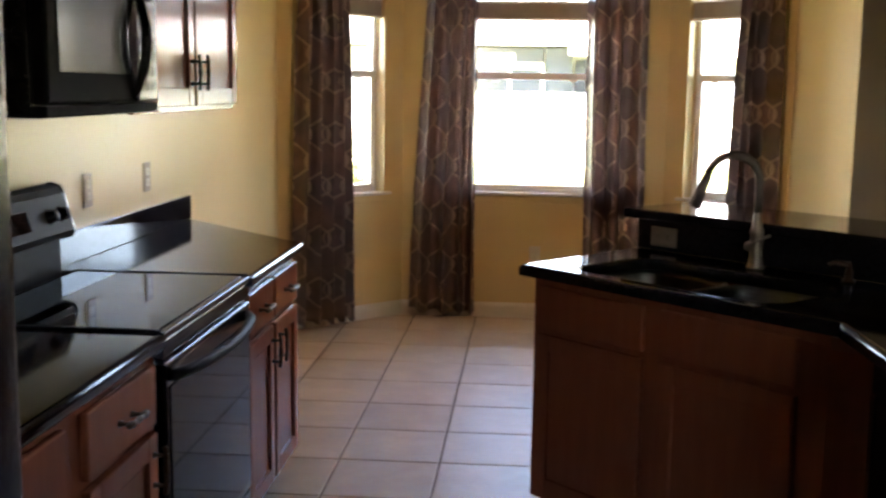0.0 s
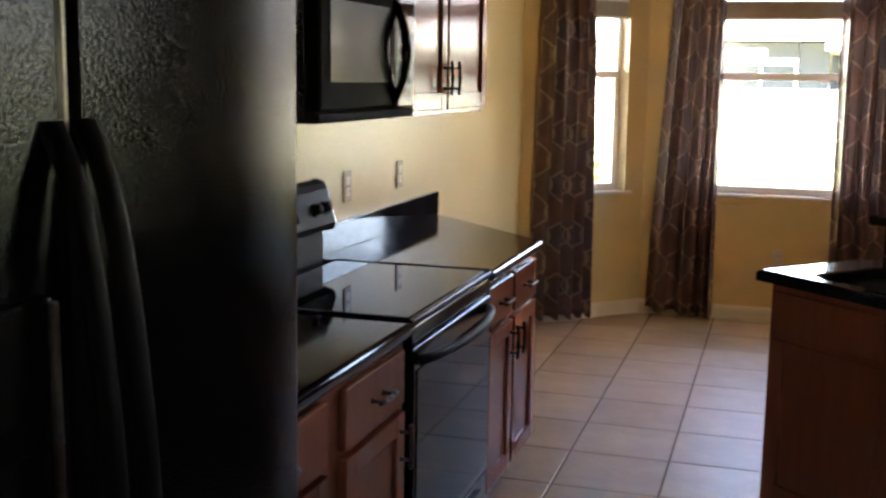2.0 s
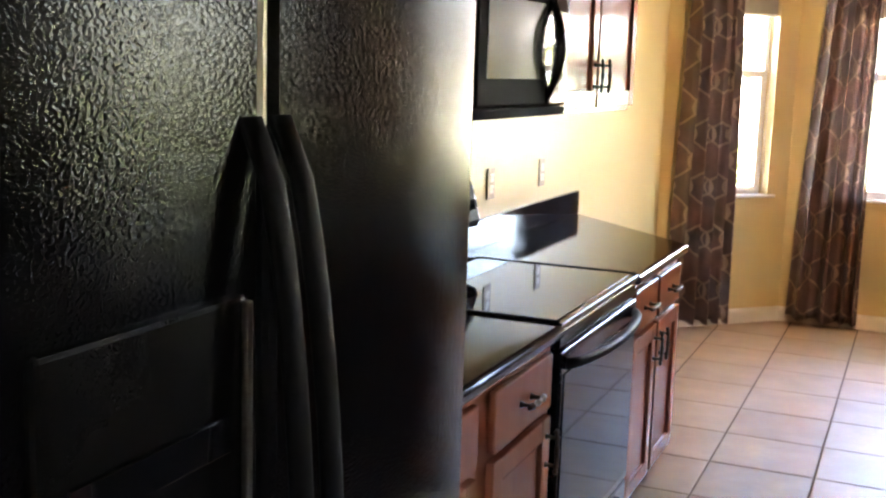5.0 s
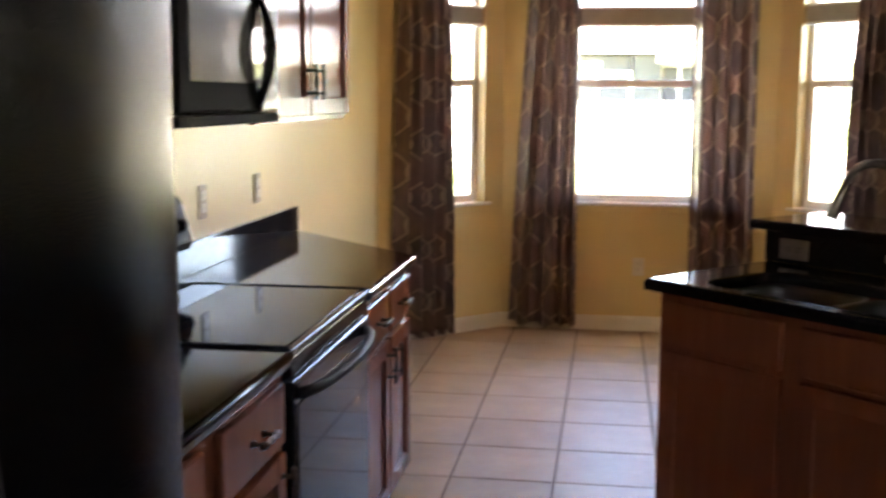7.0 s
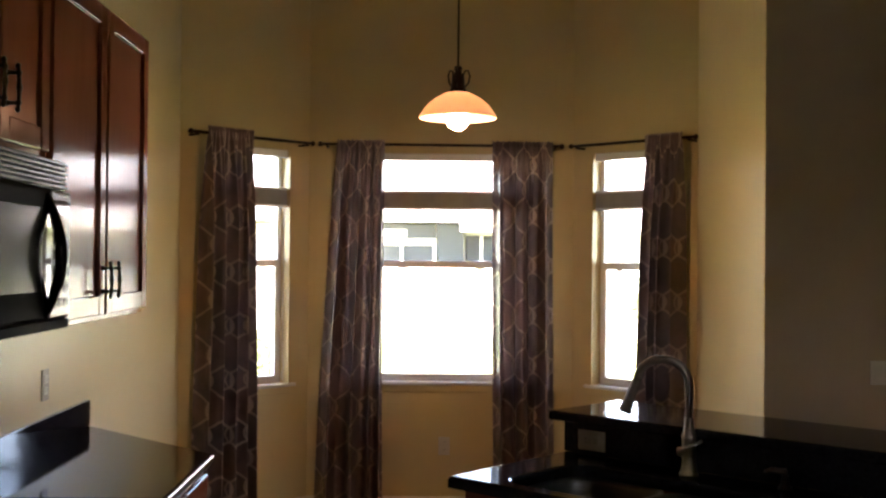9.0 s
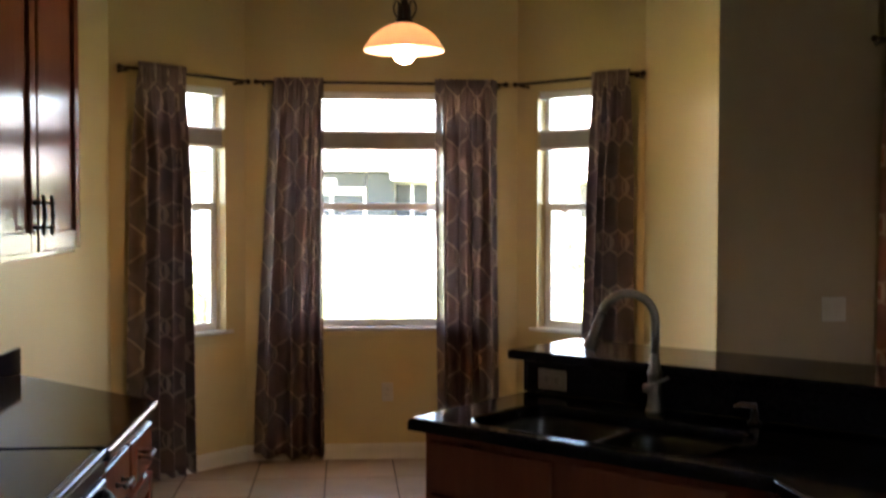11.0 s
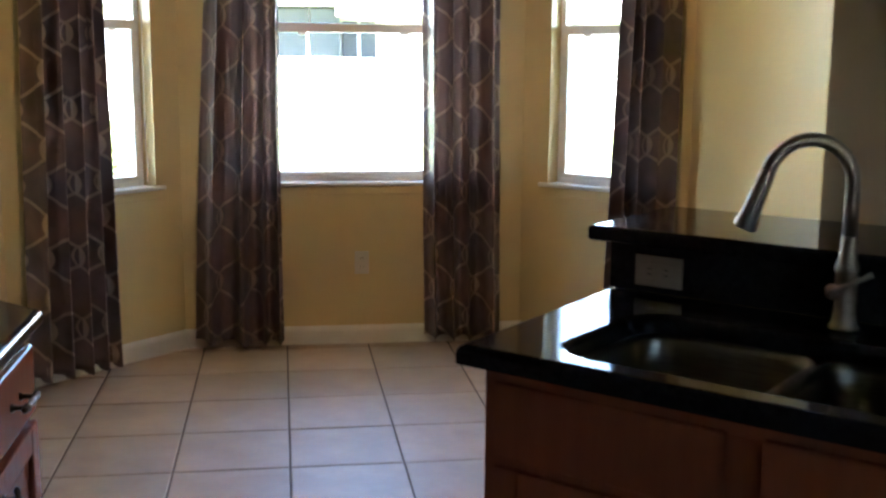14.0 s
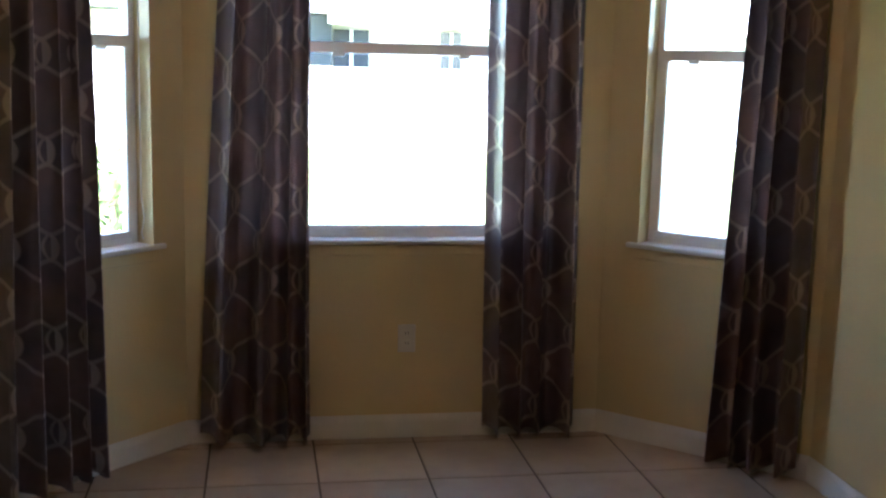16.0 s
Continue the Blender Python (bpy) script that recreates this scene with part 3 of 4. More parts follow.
# worktops
CT0, CT1 = 0.876, 0.915
wt = thing("worktop", pose(0, 0, 0), "polished black granite worktop beside the refrigerator", "worktop", "black granite worktops")
part("slab", prism([(LX + 0.003, FR_Y1 + 0.03), (FX + 0.035, FR_Y1 + 0.03), (FX + 0.035, RG_Y0 - 0.004), (LX + 0.003, RG_Y0 - 0.004)], CT0, CT1, 0.015, 4), GRANITE, wt)
part("backsplash", box(LX + 0.002, FR_Y1 + 0.03, CT1 + 0.001, LX + 0.022, RG_Y0 - 0.004, 1.02, 0.002), GRANITE, wt)
wt = thing("worktop", pose(0, 0, 0), "polished black granite worktop with a slanted end", "worktop", "black granite worktops")
part("slab", prism([(LX + 0.003, RG_Y1 + 0.004), (FX + 0.035, RG_Y1 + 0.004), (FX + 0.035, END_Y), (LX + 0.003, END_Y + 0.675)], CT0, CT1, 0.015, 4), GRANITE, wt)
part("backsplash", box(LX + 0.002, RG_Y1 + 0.004, CT1 + 0.001, LX + 0.022, END_Y + 0.655, 1.02, 0.002), GRANITE, wt)


def upper_unit(label, m, width, depth, z0, z1, doors, group="wall cabinets"):
    c = thing("wall_cabinet", m, label, "cabinet", group)
    part("body", box(-depth, 0.001, z0 + 0.012, -0.018, width - 0.001, z1, 0.002), WOOD_SIDE, c)
    # the underside's brightness is put into its colour
    part("underside", box(-depth + 0.002, 0.003, z0 + 0.008, -0.019, width - 0.003, z0 + 0.0115), UNDER, c, "underside coloured pale for the light it catches")
    bm = bmesh.new()
    add_box(bm, -0.018, 0.001, z1 - 0.04, 0.0, width - 0.001, z1 - 0.001, 0.001)
    add_box(bm, -0.018, 0.001, z0, 0.0, width - 0.001, z0 + 0.04, 0.001)
    for a, b in ((0.001, 0.035), (width - 0.035, width - 0.001), (width / 2 - 0.02, width / 2 + 0.02)):
        add_box(bm, -0.0175, a, z0 + 0.04, -0.0005, b, z1 - 0.04, 0.001)
    part("face_frame", bm, WOOD, c)
    for y0, y1, side, hz in doors:
        d = panel_door(c, "door", 0.001, y0, z0 + 0.018, y1, z1 - 0.018, 0.062)
        pull_handle(d, 0.022, y0 + 0.036 if side == "low" else y1 - 0.036, hz, size=0.10)
    return c


UX = -1.015
UP_Y1 = 5.14
upper_unit("tall cherry-stained wall cabinet with two panelled doors", pose(UX, MW_Y1 + 0.002, 0), UP_Y1 - MW_Y1 - 0.004, UX - LX - 0.004, 1.415, 2.44,
           [(0.012, 0.533, "high", 1.545), (0.555, UP_Y1 - MW_Y1 - 0.016, "low", 1.545)])
upper_unit("short cherry-stained wall cabinet above the microwave", pose(UX, MW_Y0, 0), 0.758, UX - LX - 0.004, 1.885, 2.44,
           [(0.012, 0.368, "high", 2.03), (0.390, 0.746, "low", 2.03)])


# ---- microwave ----
def microwave():
    y0, y1, z0, z1, fx = MW_Y0 + 0.004, MW_Y1 - 0.004, 1.425, 1.878, -0.945
    c = thing("microwave", pose(0, 0, 0), "black over-the-range microwave hung under a wall cabinet", "microwave")
    part("body", box(LX + 0.004, y0, z0 + 0.012, fx - 0.03, y1, z1, 0.004), BLACK, c)
    part("underside", box(LX + 0.01, y0 + 0.004, z0, fx - 0.01, y1 - 0.004, z0 + 0.0115, 0.003), BLACKPL, c)
    dy1 = y1 - 0.17
    door = part("door", box(fx - 0.03, y0 + 0.002, z0 + 0.03, fx + 0.012, dy1, z1 - 0.085, 0.010, 3), MWDOOR, c)
    part("door_window", box(fx + 0.0125, y0 + 0.06, z0 + 0.105, fx + 0.0155, dy1 - 0.075, z1 - 0.135, 0.001), MWGLASS, door, "grey glass door window")
    n, hy, ha, hb = 14, dy1 - 0.03, z0 + 0.04, z1 - 0.10
    h = [(fx + 0.010 + 0.040 * math.sin(math.pi * k / n), hy, ha + (hb - ha) * k / n) for k in range(n + 1)]
    part("handle", tube(h, [0.009 + 0.007 * math.sin(math.pi * k / n) for k in range(n + 1)], 10), BLACK, door, "glossy bowed black handle", smooth=True)
    # pointed finger hollow behind the handle, with a dull rim
    def almond(w):
        side = [(w * math.sin(math.pi * k / n), ha + (hb - ha) * k / n) for k in range(n + 1)]
        return side + [(-a, b) for a, b in side[-2:0:-1]]

    for nm, w, x1, mat in (("handle_rim", 0.05, fx + 0.0135, MATTE), ("finger_plate", 0.036, fx + 0.0155, BLACKGLASS)):
        bm = bmesh.new()
        lo = [bm.verts.new((fx + 0.008, hy - 0.012 + a, b)) for a, b in almond(w)]
        hi = [bm.verts.new((x1, hy - 0.012 + a, b)) for a, b in almond(w)]
        for k in range(len(lo)):
            bm.faces.new((lo[k], lo[(k + 1) % len(lo)], hi[(k + 1) % len(lo)], hi[k]))
        bm.faces.new(lo[::-1]), bm.faces.new(hi)
        part(nm, bm, mat, door)
    panel = part("control_panel", box(fx - 0.03, dy1 + 0.003, z0 + 0.03, fx + 0.010, y1 - 0.002, z1 - 0.085, 0.008, 3), BLACK, c)
    part("display", box(fx + 0.0105, dy1 + 0.03, z1 - 0.15, fx + 0.0125, y1 - 0.03, z1 - 0.11, 0.001), BLACKGLASS, panel)
    for i in range(5):
        for k in range(3):
            part("button", box(fx + 0.0105, dy1 + 0.03 + 0.04 * k, z0 + 0.06 + 0.042 * i, fx + 0.013, dy1 + 0.06 + 0.04 * k, z0 + 0.085 + 0.042 * i, 0.001), BLACKPL, panel)
    grille = part("vent_grille", box(fx - 0.04, y0 + 0.002, z1 - 0.082, fx - 0.005, y1 - 0.002, z1 - 0.002, 0.004), BLACKPL, c)
    for i in range(6):
        za = z1 - 0.078 + 0.0125 * i
        arc = [(fx - 0.020 + 0.030 * math.cos(radians(9 * k)), y1 - 0.032 + 0.030 * math.sin(radians(9 * k))) for k in range(11)]
        part("slat", prism([(fx - 0.006, y1 - 0.005), (fx - 0.006, y0 + 0.012), (fx + 0.010, y0 + 0.012)] + arc, za, za + 0.006, 0.0015, 1), BLACK, grille)
    part("bottom_trim", box(fx - 0.03, y0 + 0.002, z0 + 0.001, fx + 0.008, y1 - 0.002, z0 + 0.028, 0.004), MWDOOR, c)


microwave()


# ---- range ----
def cooking_range():
    y0, y1 = RG_Y0, RG_Y1
    c = thing("range", pose(0, 0, 0), "black freestanding electric range with a glass cooktop", "range")
    part("body", box(LX + 0.03, y0 + 0.003, 0.06, FX - 0.005, y1 - 0.003, 0.895, 0.004), BLACK, c)
    top = part("cooktop", box(LX + 0.09, y0 + 0.001, 0.896, FX + 0.028, y1 - 0.001, 0.916, 0.006, 3), BLACK, c, "black enamel rim of the cooktop")
    part("glass_top", box(LX + 0.11, y0 + 0.014, 0.9165, FX + 0.006, y1 - 0.014, 0.9195, 0.001), CERAMIC, top, "black ceramic glass surface")
    for a, b in ((y0 - 0.003, y0 + 0.012), (y1 - 0.012, y1 + 0.003)):
        part("side_trim", box(LX + 0.09, a, 0.9165, FX + 0.020, b, 0.9225, 0.0025, 2), MATTE, top, "dull black metal side trim")
    part("backguard", box(LX + 0.004, y0 + 0.008, 0.897, LX + 0.052, y1 - 0.008, 1.09, 0.010, 3), MATTE, c, "raised black control console")
    # sloped console face with rolled ends
    bm = bmesh.new()
    prof = [(0.0, 1.02), (0.05, 1.022), (0.080, 1.032), (0.088, 1.052), (0.056, 1.165), (0.044, 1.184), (0.020, 1.192), (0.0, 1.19)]
    r0 = [bm.verts.new((LX + 0.006 + a, y0 + 0.006, b)) for a, b in prof]
    r1 = [bm.verts.new((LX + 0.006 + a, y1 - 0.006, b)) for a, b in prof]
    for k in range(len(prof)):
        bm.faces.new((r0[k], r0[(k + 1) % len(prof)], r1[(k + 1) % len(prof)], r1[k]))
    bm.faces.new(r0), bm.faces.new(r1)
    con = part("console", bm, MATTE, c)
    for ya, yb in ((y0 - 0.001, y0 + 0.0055), (y1 - 0.0055, y1 + 0.001)):
        bm = bmesh.new()
        rings = []
        for g, yy in ((0.97, ya), (1.06, ya + 0.0015), (1.06, yb - 0.0015), (0.97, yb)):
            rings.append([bm.verts.new((LX + 0.006 + max(0.0, 0.04 + (a - 0.04) * g), yy, 1.105 + (b - 1.105) * g)) for a, b in prof])
        for ra, rb in zip(rings, rings[1:]):
            for k in range(len(prof)):
                bm.faces.new((ra[k], ra[(k + 1) % len(prof)], rb[(k + 1) % len(prof)], rb[k]))
        bm.faces.new(rings[0]), bm.faces.new(rings[-1])
        part("end_cap", bm, BLACKGLASS, con, "glossy black end cap")
    for k, yy in enumerate((y0 + 0.07, y0 + 0.15, y1 - 0.15, y1 - 0.07)):
        m = Matrix.Translation((LX + 0.0785, yy, 1.105)) @ Euler((0, radians(74), 0)).to_matrix().to_4x4()
        part("knob", lathe([(0, 0.028), (0.014, 0.028), (0.018, 0.022), (0.020, 0.004), (0.026, 0.0), (0, 0.0)], 20, m), BLACKPL, con, "black control knob", smooth=True)
    m = Matrix.Translation((LX + 0.0785, (y0 + y1) / 2, 1.107)) @ Euler((0, radians(-16), 0)).to_matrix().to_4x4()
    part("clock_display", box(-0.002, -0.12, -0.03, 0.003, 0.12, 0.03, 0.001, 1, m), BLACKGLASS, con)
    part("front_trim", box(FX - 0.004, y0 + 0.004, 0.845, FX + 0.022, y1 - 0.004, 0.8945, 0.006, 2), BLACK, c)
    door = part("oven_door", box(FX - 0.004, y0 + 0.006, 0.235, FX + 0.028, y1 - 0.006, 0.838, 0.008, 3), BLACK, c)
    part("oven_window", box(FX + 0.0285, y0 + 0.03, 0.265, FX + 0.0315, y1 - 0.03, 0.775, 0.001), CERAMIC, door, "black mirror-like oven window")
    h = [(FX + 0.03 + 0.055 * math.sin(math.pi * k / 16) ** 0.6, y0 + 0.04 + (y1 - y0 - 0.08) * k / 16, 0.800) for k in range(17)]
    part("handle", tube(h, 0.015, 10), MATTE, door, "bowed glossy black handle", smooth=True)
    dr = part("drawer", box(FX - 0.004, y0 + 0.006, 0.07, FX + 0.026, y1 - 0.006, 0.228, 0.008, 3), BLACK, c)
    part("drawer_pull", box(FX + 0.026, y0 + 0.12, 0.185, FX + 0.040, y1 - 0.12, 0.205, 0.006), BLACK, dr)
    for a in (y0 + 0.06, y1 - 0.06):
        for x in (FX - 0.06, LX + 0.1):
            part("foot", lathe([(0, 0), (0.022, 0), (0.022, 0.01), (0.012, 0.014), (0.012, 0.061), (0, 0.061)], 12, Matrix.Translation((x, a, 0.001))), BLACKPL, c)


cooking_range()


# ---- refrigerator ----
def fridge():
    y0, y1, top = FR_Y0, FR_Y1, 1.77
    seam = y1 - 0.575
    c = thing("refrigerator", pose(0, 0, 0), "black textured side-by-side refrigerator with a dispenser", "refrigerator")
    part("cabinet_shell", box(LX + 0.03, y0 + 0.004, 0.03, FR_X - 0.075, y1 - 0.004, top - 0.01, 0.006), FRIDGE, c)
    part("base_grille", box(FR_X - 0.07, y0 + 0.01, 0.012, FR_X - 0.03, y1 - 0.01, 0.10, 0.004), BLACKPL, c)
    part("hinge_cover", box(FR_X - 0.15, y1 - 0.09, top - 0.0095, FR_X - 0.02, y1 - 0.02, top + 0.02, 0.006), BLACKPL, c)

    def door(name, a, b, round_end=False):
        bm = bmesh.new()
        n = 28
        mid, half = (a + b) / 2, (b - a) / 2
        swell = lambda y: 0.014 * max(0.0, (y - mid) / half) ** 2.5 if round_end else 0.0
        sec = [(FR_X - 0.068, a), (FR_X - 0.068, b)]
        front = [(FR_X - 0.026, b), (FR_X - 0.018, b - 0.003), (FR_X - 0.0142, b - 0.010)] if round_end else [(FR_X - 0.014, b), (FR_X - 0.007, b - 0.002), (FR_X - 0.003, b - 0.008)]
        front += [(FR_X - swell(b + (a - b) * k / n), b + (a - b) * k / n) for k in range(1, n)] + [(FR_X - 0.003, a + 0.008), (FR_X - 0.007, a + 0.002), (FR_X - 0.014, a)]
        ring = sec + front
        lo = [bm.verts.new((x, y, 0.115)) for x, y in ring]
        hi = [bm.verts.new((x, y, top)) for x, y in ring]
        for k in range(len(ring)):
            bm.faces.new((lo[k], lo[(k + 1) % len(ring)], hi[(k + 1) % len(ring)], hi[k]))
        bm.faces.new(lo), bm.faces.new(hi)
        return part(name, bm, FRIDGE, c)

    left, right = door("freezer_door", y0 + 0.002, seam - 0.003), door("fridge_door", seam + 0.003, y1 - 0.002, True)
    part("door_gasket", box(FR_X - 0.066, seam - 0.0028, 1.47, FR_X - 0.0015, seam + 0.0028, top - 0.004), TRIM, c, "pale gasket showing in the door gap")
    for door_ob, yy, s in ((left, seam - 0.026, -1), (right, seam + 0.026, 1)):
        z0, z1 = 0.42, 1.50
        bm = bmesh.new()
        n = 18
        rows = []
        prof = [(math.cos(radians(30 * q)), math.sin(radians(30 * q))) for q in range(12)]
        for k in range(n + 1):
            u = k / n
            out = 0.006 + 0.068 * max(0.0, math.sin(math.pi * u)) ** 0.55
            z = z0 + (z1 - z0) * u
            yb = yy + s * 0.004 * math.sin(math.pi * u)
            rows.append([bm.verts.new((FR_X - 0.008 + out + 0.008 * a, yb + 0.019 * b, z)) for a, b in prof])
        for a, b in zip(rows, rows[1:]):
            for k in range(12):
                bm.faces.new((a[k], a[(k + 1) % 12], b[(k + 1) % 12], b[k]))
        bm.faces.new(rows[0]), bm.faces.new(rows[-1])
        part("handle", bm, HANDLE, door_ob, "long bowed black plastic handle", smooth=True)
    # dispenser with a bezel, recess and paddles
    d0, d1 = y0 + 0.06, seam - 0.046
    disp = part("dispenser", box(FR_X - 0.006, d0, 0.86, FR_X + 0.010, d1, 1.335, 0.006), BLACKPL, left, "black dispenser panel")
    part("recess", box(FR_X + 0.0102, d0 + 0.02, 0.88, FR_X + 0.0125, d1 - 0.02, 1.13, 0.001), DARK, disp)
    part("edge_strip", box(FR_X + 0.0105, d1 - 0.012, 0.60, FR_X + 0.018, d1 - 0.002, 1.33, 0.002), STEEL, disp, "bright metal edge strip")
    for q in (0.30, 0.62):
        part("paddle", box(FR_X + 0.0126, d0 + (d1 - d0) * q, 0.97, FR_X + 0.022, d0 + (d1 - d0) * (q + 0.16), 1.05, 0.004), BLACK, disp)
    part("control_strip", box(FR_X + 0.0102, d0 + 0.03, 1.19, FR_X + 0.0135, d1 - 0.03, 1.225, 0.001), BLACKGLASS, disp)


fridge()

# ---- island with sink and raised bar ----
ISL = Matrix.Translation((0.118, 4.61, 0)) @ Euler((0, 0, radians(-45))).to_matrix().to_4x4()   # x along the front, y to the back
FRONT_L = 1.19
BACK_V = 0.665


def island_units():
    # local frame of base_unit: +x to the front, y along the run, so turn it by the island's diagonal
    m = Matrix.Translation((0.118, 4.61, 0)) @ Euler((0, 0, radians(-135))).to_matrix().to_4x4()
    base = m @ pose(-0.035, 0.045, 0)
    c = base_unit("dark cherry-stained sink cabinet with false drawer fronts", base, 1.12, 0.60, [(0.03, 0.485, "none"), (0.551, 1.02, "none")], group="island base cabinets", hollow=True)
    return c


island_units()
# knee wall behind the sink cabinet, under the bar
kw = thing("knee_wall", ISL, "yellow painted low wall carrying the raised bar", "low wall")
part("wall_core", prism([(-0.012, BACK_V + 0.012), (1.455, BACK_V + 0.012), (1.455, BACK_V + 0.13), (-0.012, BACK_V + 0.13)], 0.002, 1.028), WALL, kw)
part("granite_splash", box(-0.012, BACK_V - 0.012, CT1 + 0.001, 1.455, BACK_V + 0.0115, 1.029, 0.002), GRANITE, kw, "polished black granite splash")
part("end_splash", box(-0.027, BACK_V - 0.010, CT1 + 0.001, -0.0125, BACK_V + 0.13, 1.029, 0.002), GRANITE, kw, "polished black granite end cap")

bar = thing("bar_top", ISL, "polished black granite raised bar top", "bar top")
part("slab", prism([(-0.06, BACK_V - 0.06), (1.463, BACK_V - 0.06), (2.667, BACK_V - 1.265), (2.928, BACK_V - 1.003), (1.546, BACK_V + 0.38), (-0.06, BACK_V + 0.38)], 1.030, 1.067, 0.010, 3), GRANITE, bar)


def rounded(x0, y0, x1, y1, r, n=6):
    pts = []
    for cx, cy, a0 in ((x1 - r, y1 - r, 0), (x0 + r, y1 - r, 90), (x0 + r, y0 + r, 180), (x1 - r, y0 + r, 270)):
        for k in range(n + 1):
            a = radians(a0 + 90 * k / n)
            pts.append((cx + r * math.cos(a), cy + r * math.sin(a)))
    return pts


SINK = (0.165, 0.075, 0.945, 0.475)    # bowl opening in the island's frame


def island_top():
    """Granite worktop with a rounded opening for the sink; it turns the corner into the straight leg."""
    wtop = thing("worktop", ISL, "polished black granite island worktop with an undermount sink", "worktop", "black granite worktops")
    leg = lambda x, y: tuple((ISL.inverted() @ Vector((x, y, 0)))[:2])
    outer = [(0.0, 0.0), (FRONT_L, 0.0), leg(1.0, 2.3), leg(1.62, 2.3), leg(1.62, 4.02), (1.60, BACK_V + 0.0105), (-0.03, BACK_V + 0.0105)]
    bm = bmesh.new()
    o = [bm.verts.new((x, y, CT1)) for x, y in outer]
    i = [bm.verts.new((x, y, CT1)) for x, y in rounded(*SINK, 0.09)]
    es = [bm.edges.new((a, b)) for ring in (o, i) for a, b in zip(ring, ring[1:] + ring[:1])]
    bmesh.ops.triangle_fill(bm, edges=es, use_beauty=True, use_dissolve=False)
    drop = [f for f in bm.faces if SINK[0] + 0.05 < f.calc_center_median().x < SINK[2] - 0.05 and SINK[1] + 0.05 < f.calc_center_median().y < SINK[3] - 0.05
            and all(v in i for v in f.verts)]
    bmesh.ops.delete(bm, geom=drop, context="FACES_ONLY")
    faces = list(bm.faces)
    r = bmesh.ops.extrude_face_region(bm, geom=faces)
    low = [v for v in r["geom"] if isinstance(v, bmesh.types.BMVert)]
    bmesh.ops.translate(bm, verts=low, vec=(0, 0, CT0 - CT1))
    bmesh.ops.recalc_face_normals(bm, faces=bm.faces)
    rim = [e for e in bm.edges if len(e.link_faces) == 2 and e.calc_face_angle(0) > 1.0 and abs(e.verts[0].co.z - e.verts[1].co.z) < 1e-5 and e.verts[0].co.z > CT1 - 0.001]
    bmesh.ops.bevel(bm, geom=rim, offset=0.017, segments=5, affect="EDGES", profile=0.5)
    part("slab", bm, GRANITE, wtop)


island_top()


def sink():
    s = thing("sink", ISL, "double-bowl stainless steel undermount sink", "sink")
    x0, y0, x1, y1 = SINK
    mid = x0 + (x1 - x0) * 0.487
    for a, b in ((x0 - 0.006, mid - 0.012), (mid + 0.012, x1 + 0.006)):
        bm = bmesh.new()
        loops = []
        for inset, z, r in ((-0.012, CT0 - 0.001, 0.085), (0.0, CT0 - 0.0012, 0.08), (0.006, CT0 - 0.02, 0.075), (0.012, CT0 - 0.16, 0.07), (0.04, CT0 - 0.185, 0.05), (0.10, CT0 - 0.188, 0.03)):
            loops.append([bm.verts.new((x, y, z)) for x, y in rounded(a + inset, y0 - 0.006 + inset, b - inset, y1 + 0.006 - inset, r)])
        for p, q in zip(loops, loops[1:]):
            for k in range(len(p)):
                bm.faces.new((p[k], p[(k + 1) % len(p)], q[(k + 1) % len(p)], q[k]))
        bm.faces.new(loops[-1])
        bowl = part("bowl", bm, STEEL, s, smooth=True)
        part("drain", lathe([(0, 0.004), (0.03, 0.004), (0.042, 0.006), (0.045, 0.003), (0.045, 0.0), (0, 0.0)], 24, Matrix.Translation(((a + b) / 2, (y0 + y1) / 2 + 0.05, CT0 - 0.187))), STEEL, bowl)


sink()


def faucet():
    base = ISL.inverted() @ Vector((0.915, 4.640, 0))
    f = thing("faucet", ISL @ Matrix.Translation((base.x, base.y, CT1)), "brushed nickel gooseneck pull-down kitchen faucet", "faucet")
    part("base", lathe([(0, 0), (0.031, 0), (0.031, 0.006), (0.026, 0.012), (0.022, 0.04), (0.022, 0.115), (0.0245, 0.12), (0.0245, 0.127), (0.018, 0.145), (0.0145, 0.185), (0.0135, 0.195), (0, 0.195)], 24), NICKEL, f, smooth=True)
    # neck bends towards the sink and to the side
    d = Vector((-0.82, -0.57, 0)).normalized()
    pts = [Vector((0, 0, 0.19)), Vector((0, 0, 0.25)), Vector((0, 0, 0.295))]
    R = 0.086
    for k in range(1, 13):
        a = math.pi * k / 12 * 0.93
        pts.append(Vector((0, 0, 0.295)) + d * (R - R * math.cos(a)) + Vector((0, 0, R * math.sin(a))))
    part("neck", tube(pts, 0.0145, 14), NICKEL, f, smooth=True)
    tip = pts[-1]
    way = (pts[-1] - pts[-2]).normalized()
    part("spray_head", tube([tip - way * 0.005, tip + way * 0.02, tip + way * 0.07, tip + way * 0.115, tip + way * 0.12], [0.015, 0.0165, 0.018, 0.0225, 0.020], 16), NICKEL, f, smooth=True)
    hub = part("handle_hub", tube([(0.008, 0.004, 0.076), (-0.026, -0.014, 0.075), (-0.034, -0.018, 0.075)], [0.016, 0.0165, 0.011], 14), NICKEL, f, smooth=True)
    part("lever", tube([(-0.018, -0.022, 0.080), (0.010, -0.020, 0.094), (0.050, 0.000, 0.118)], [0.007, 0.0052, 0.006], 10), NICKEL, f, smooth=True)


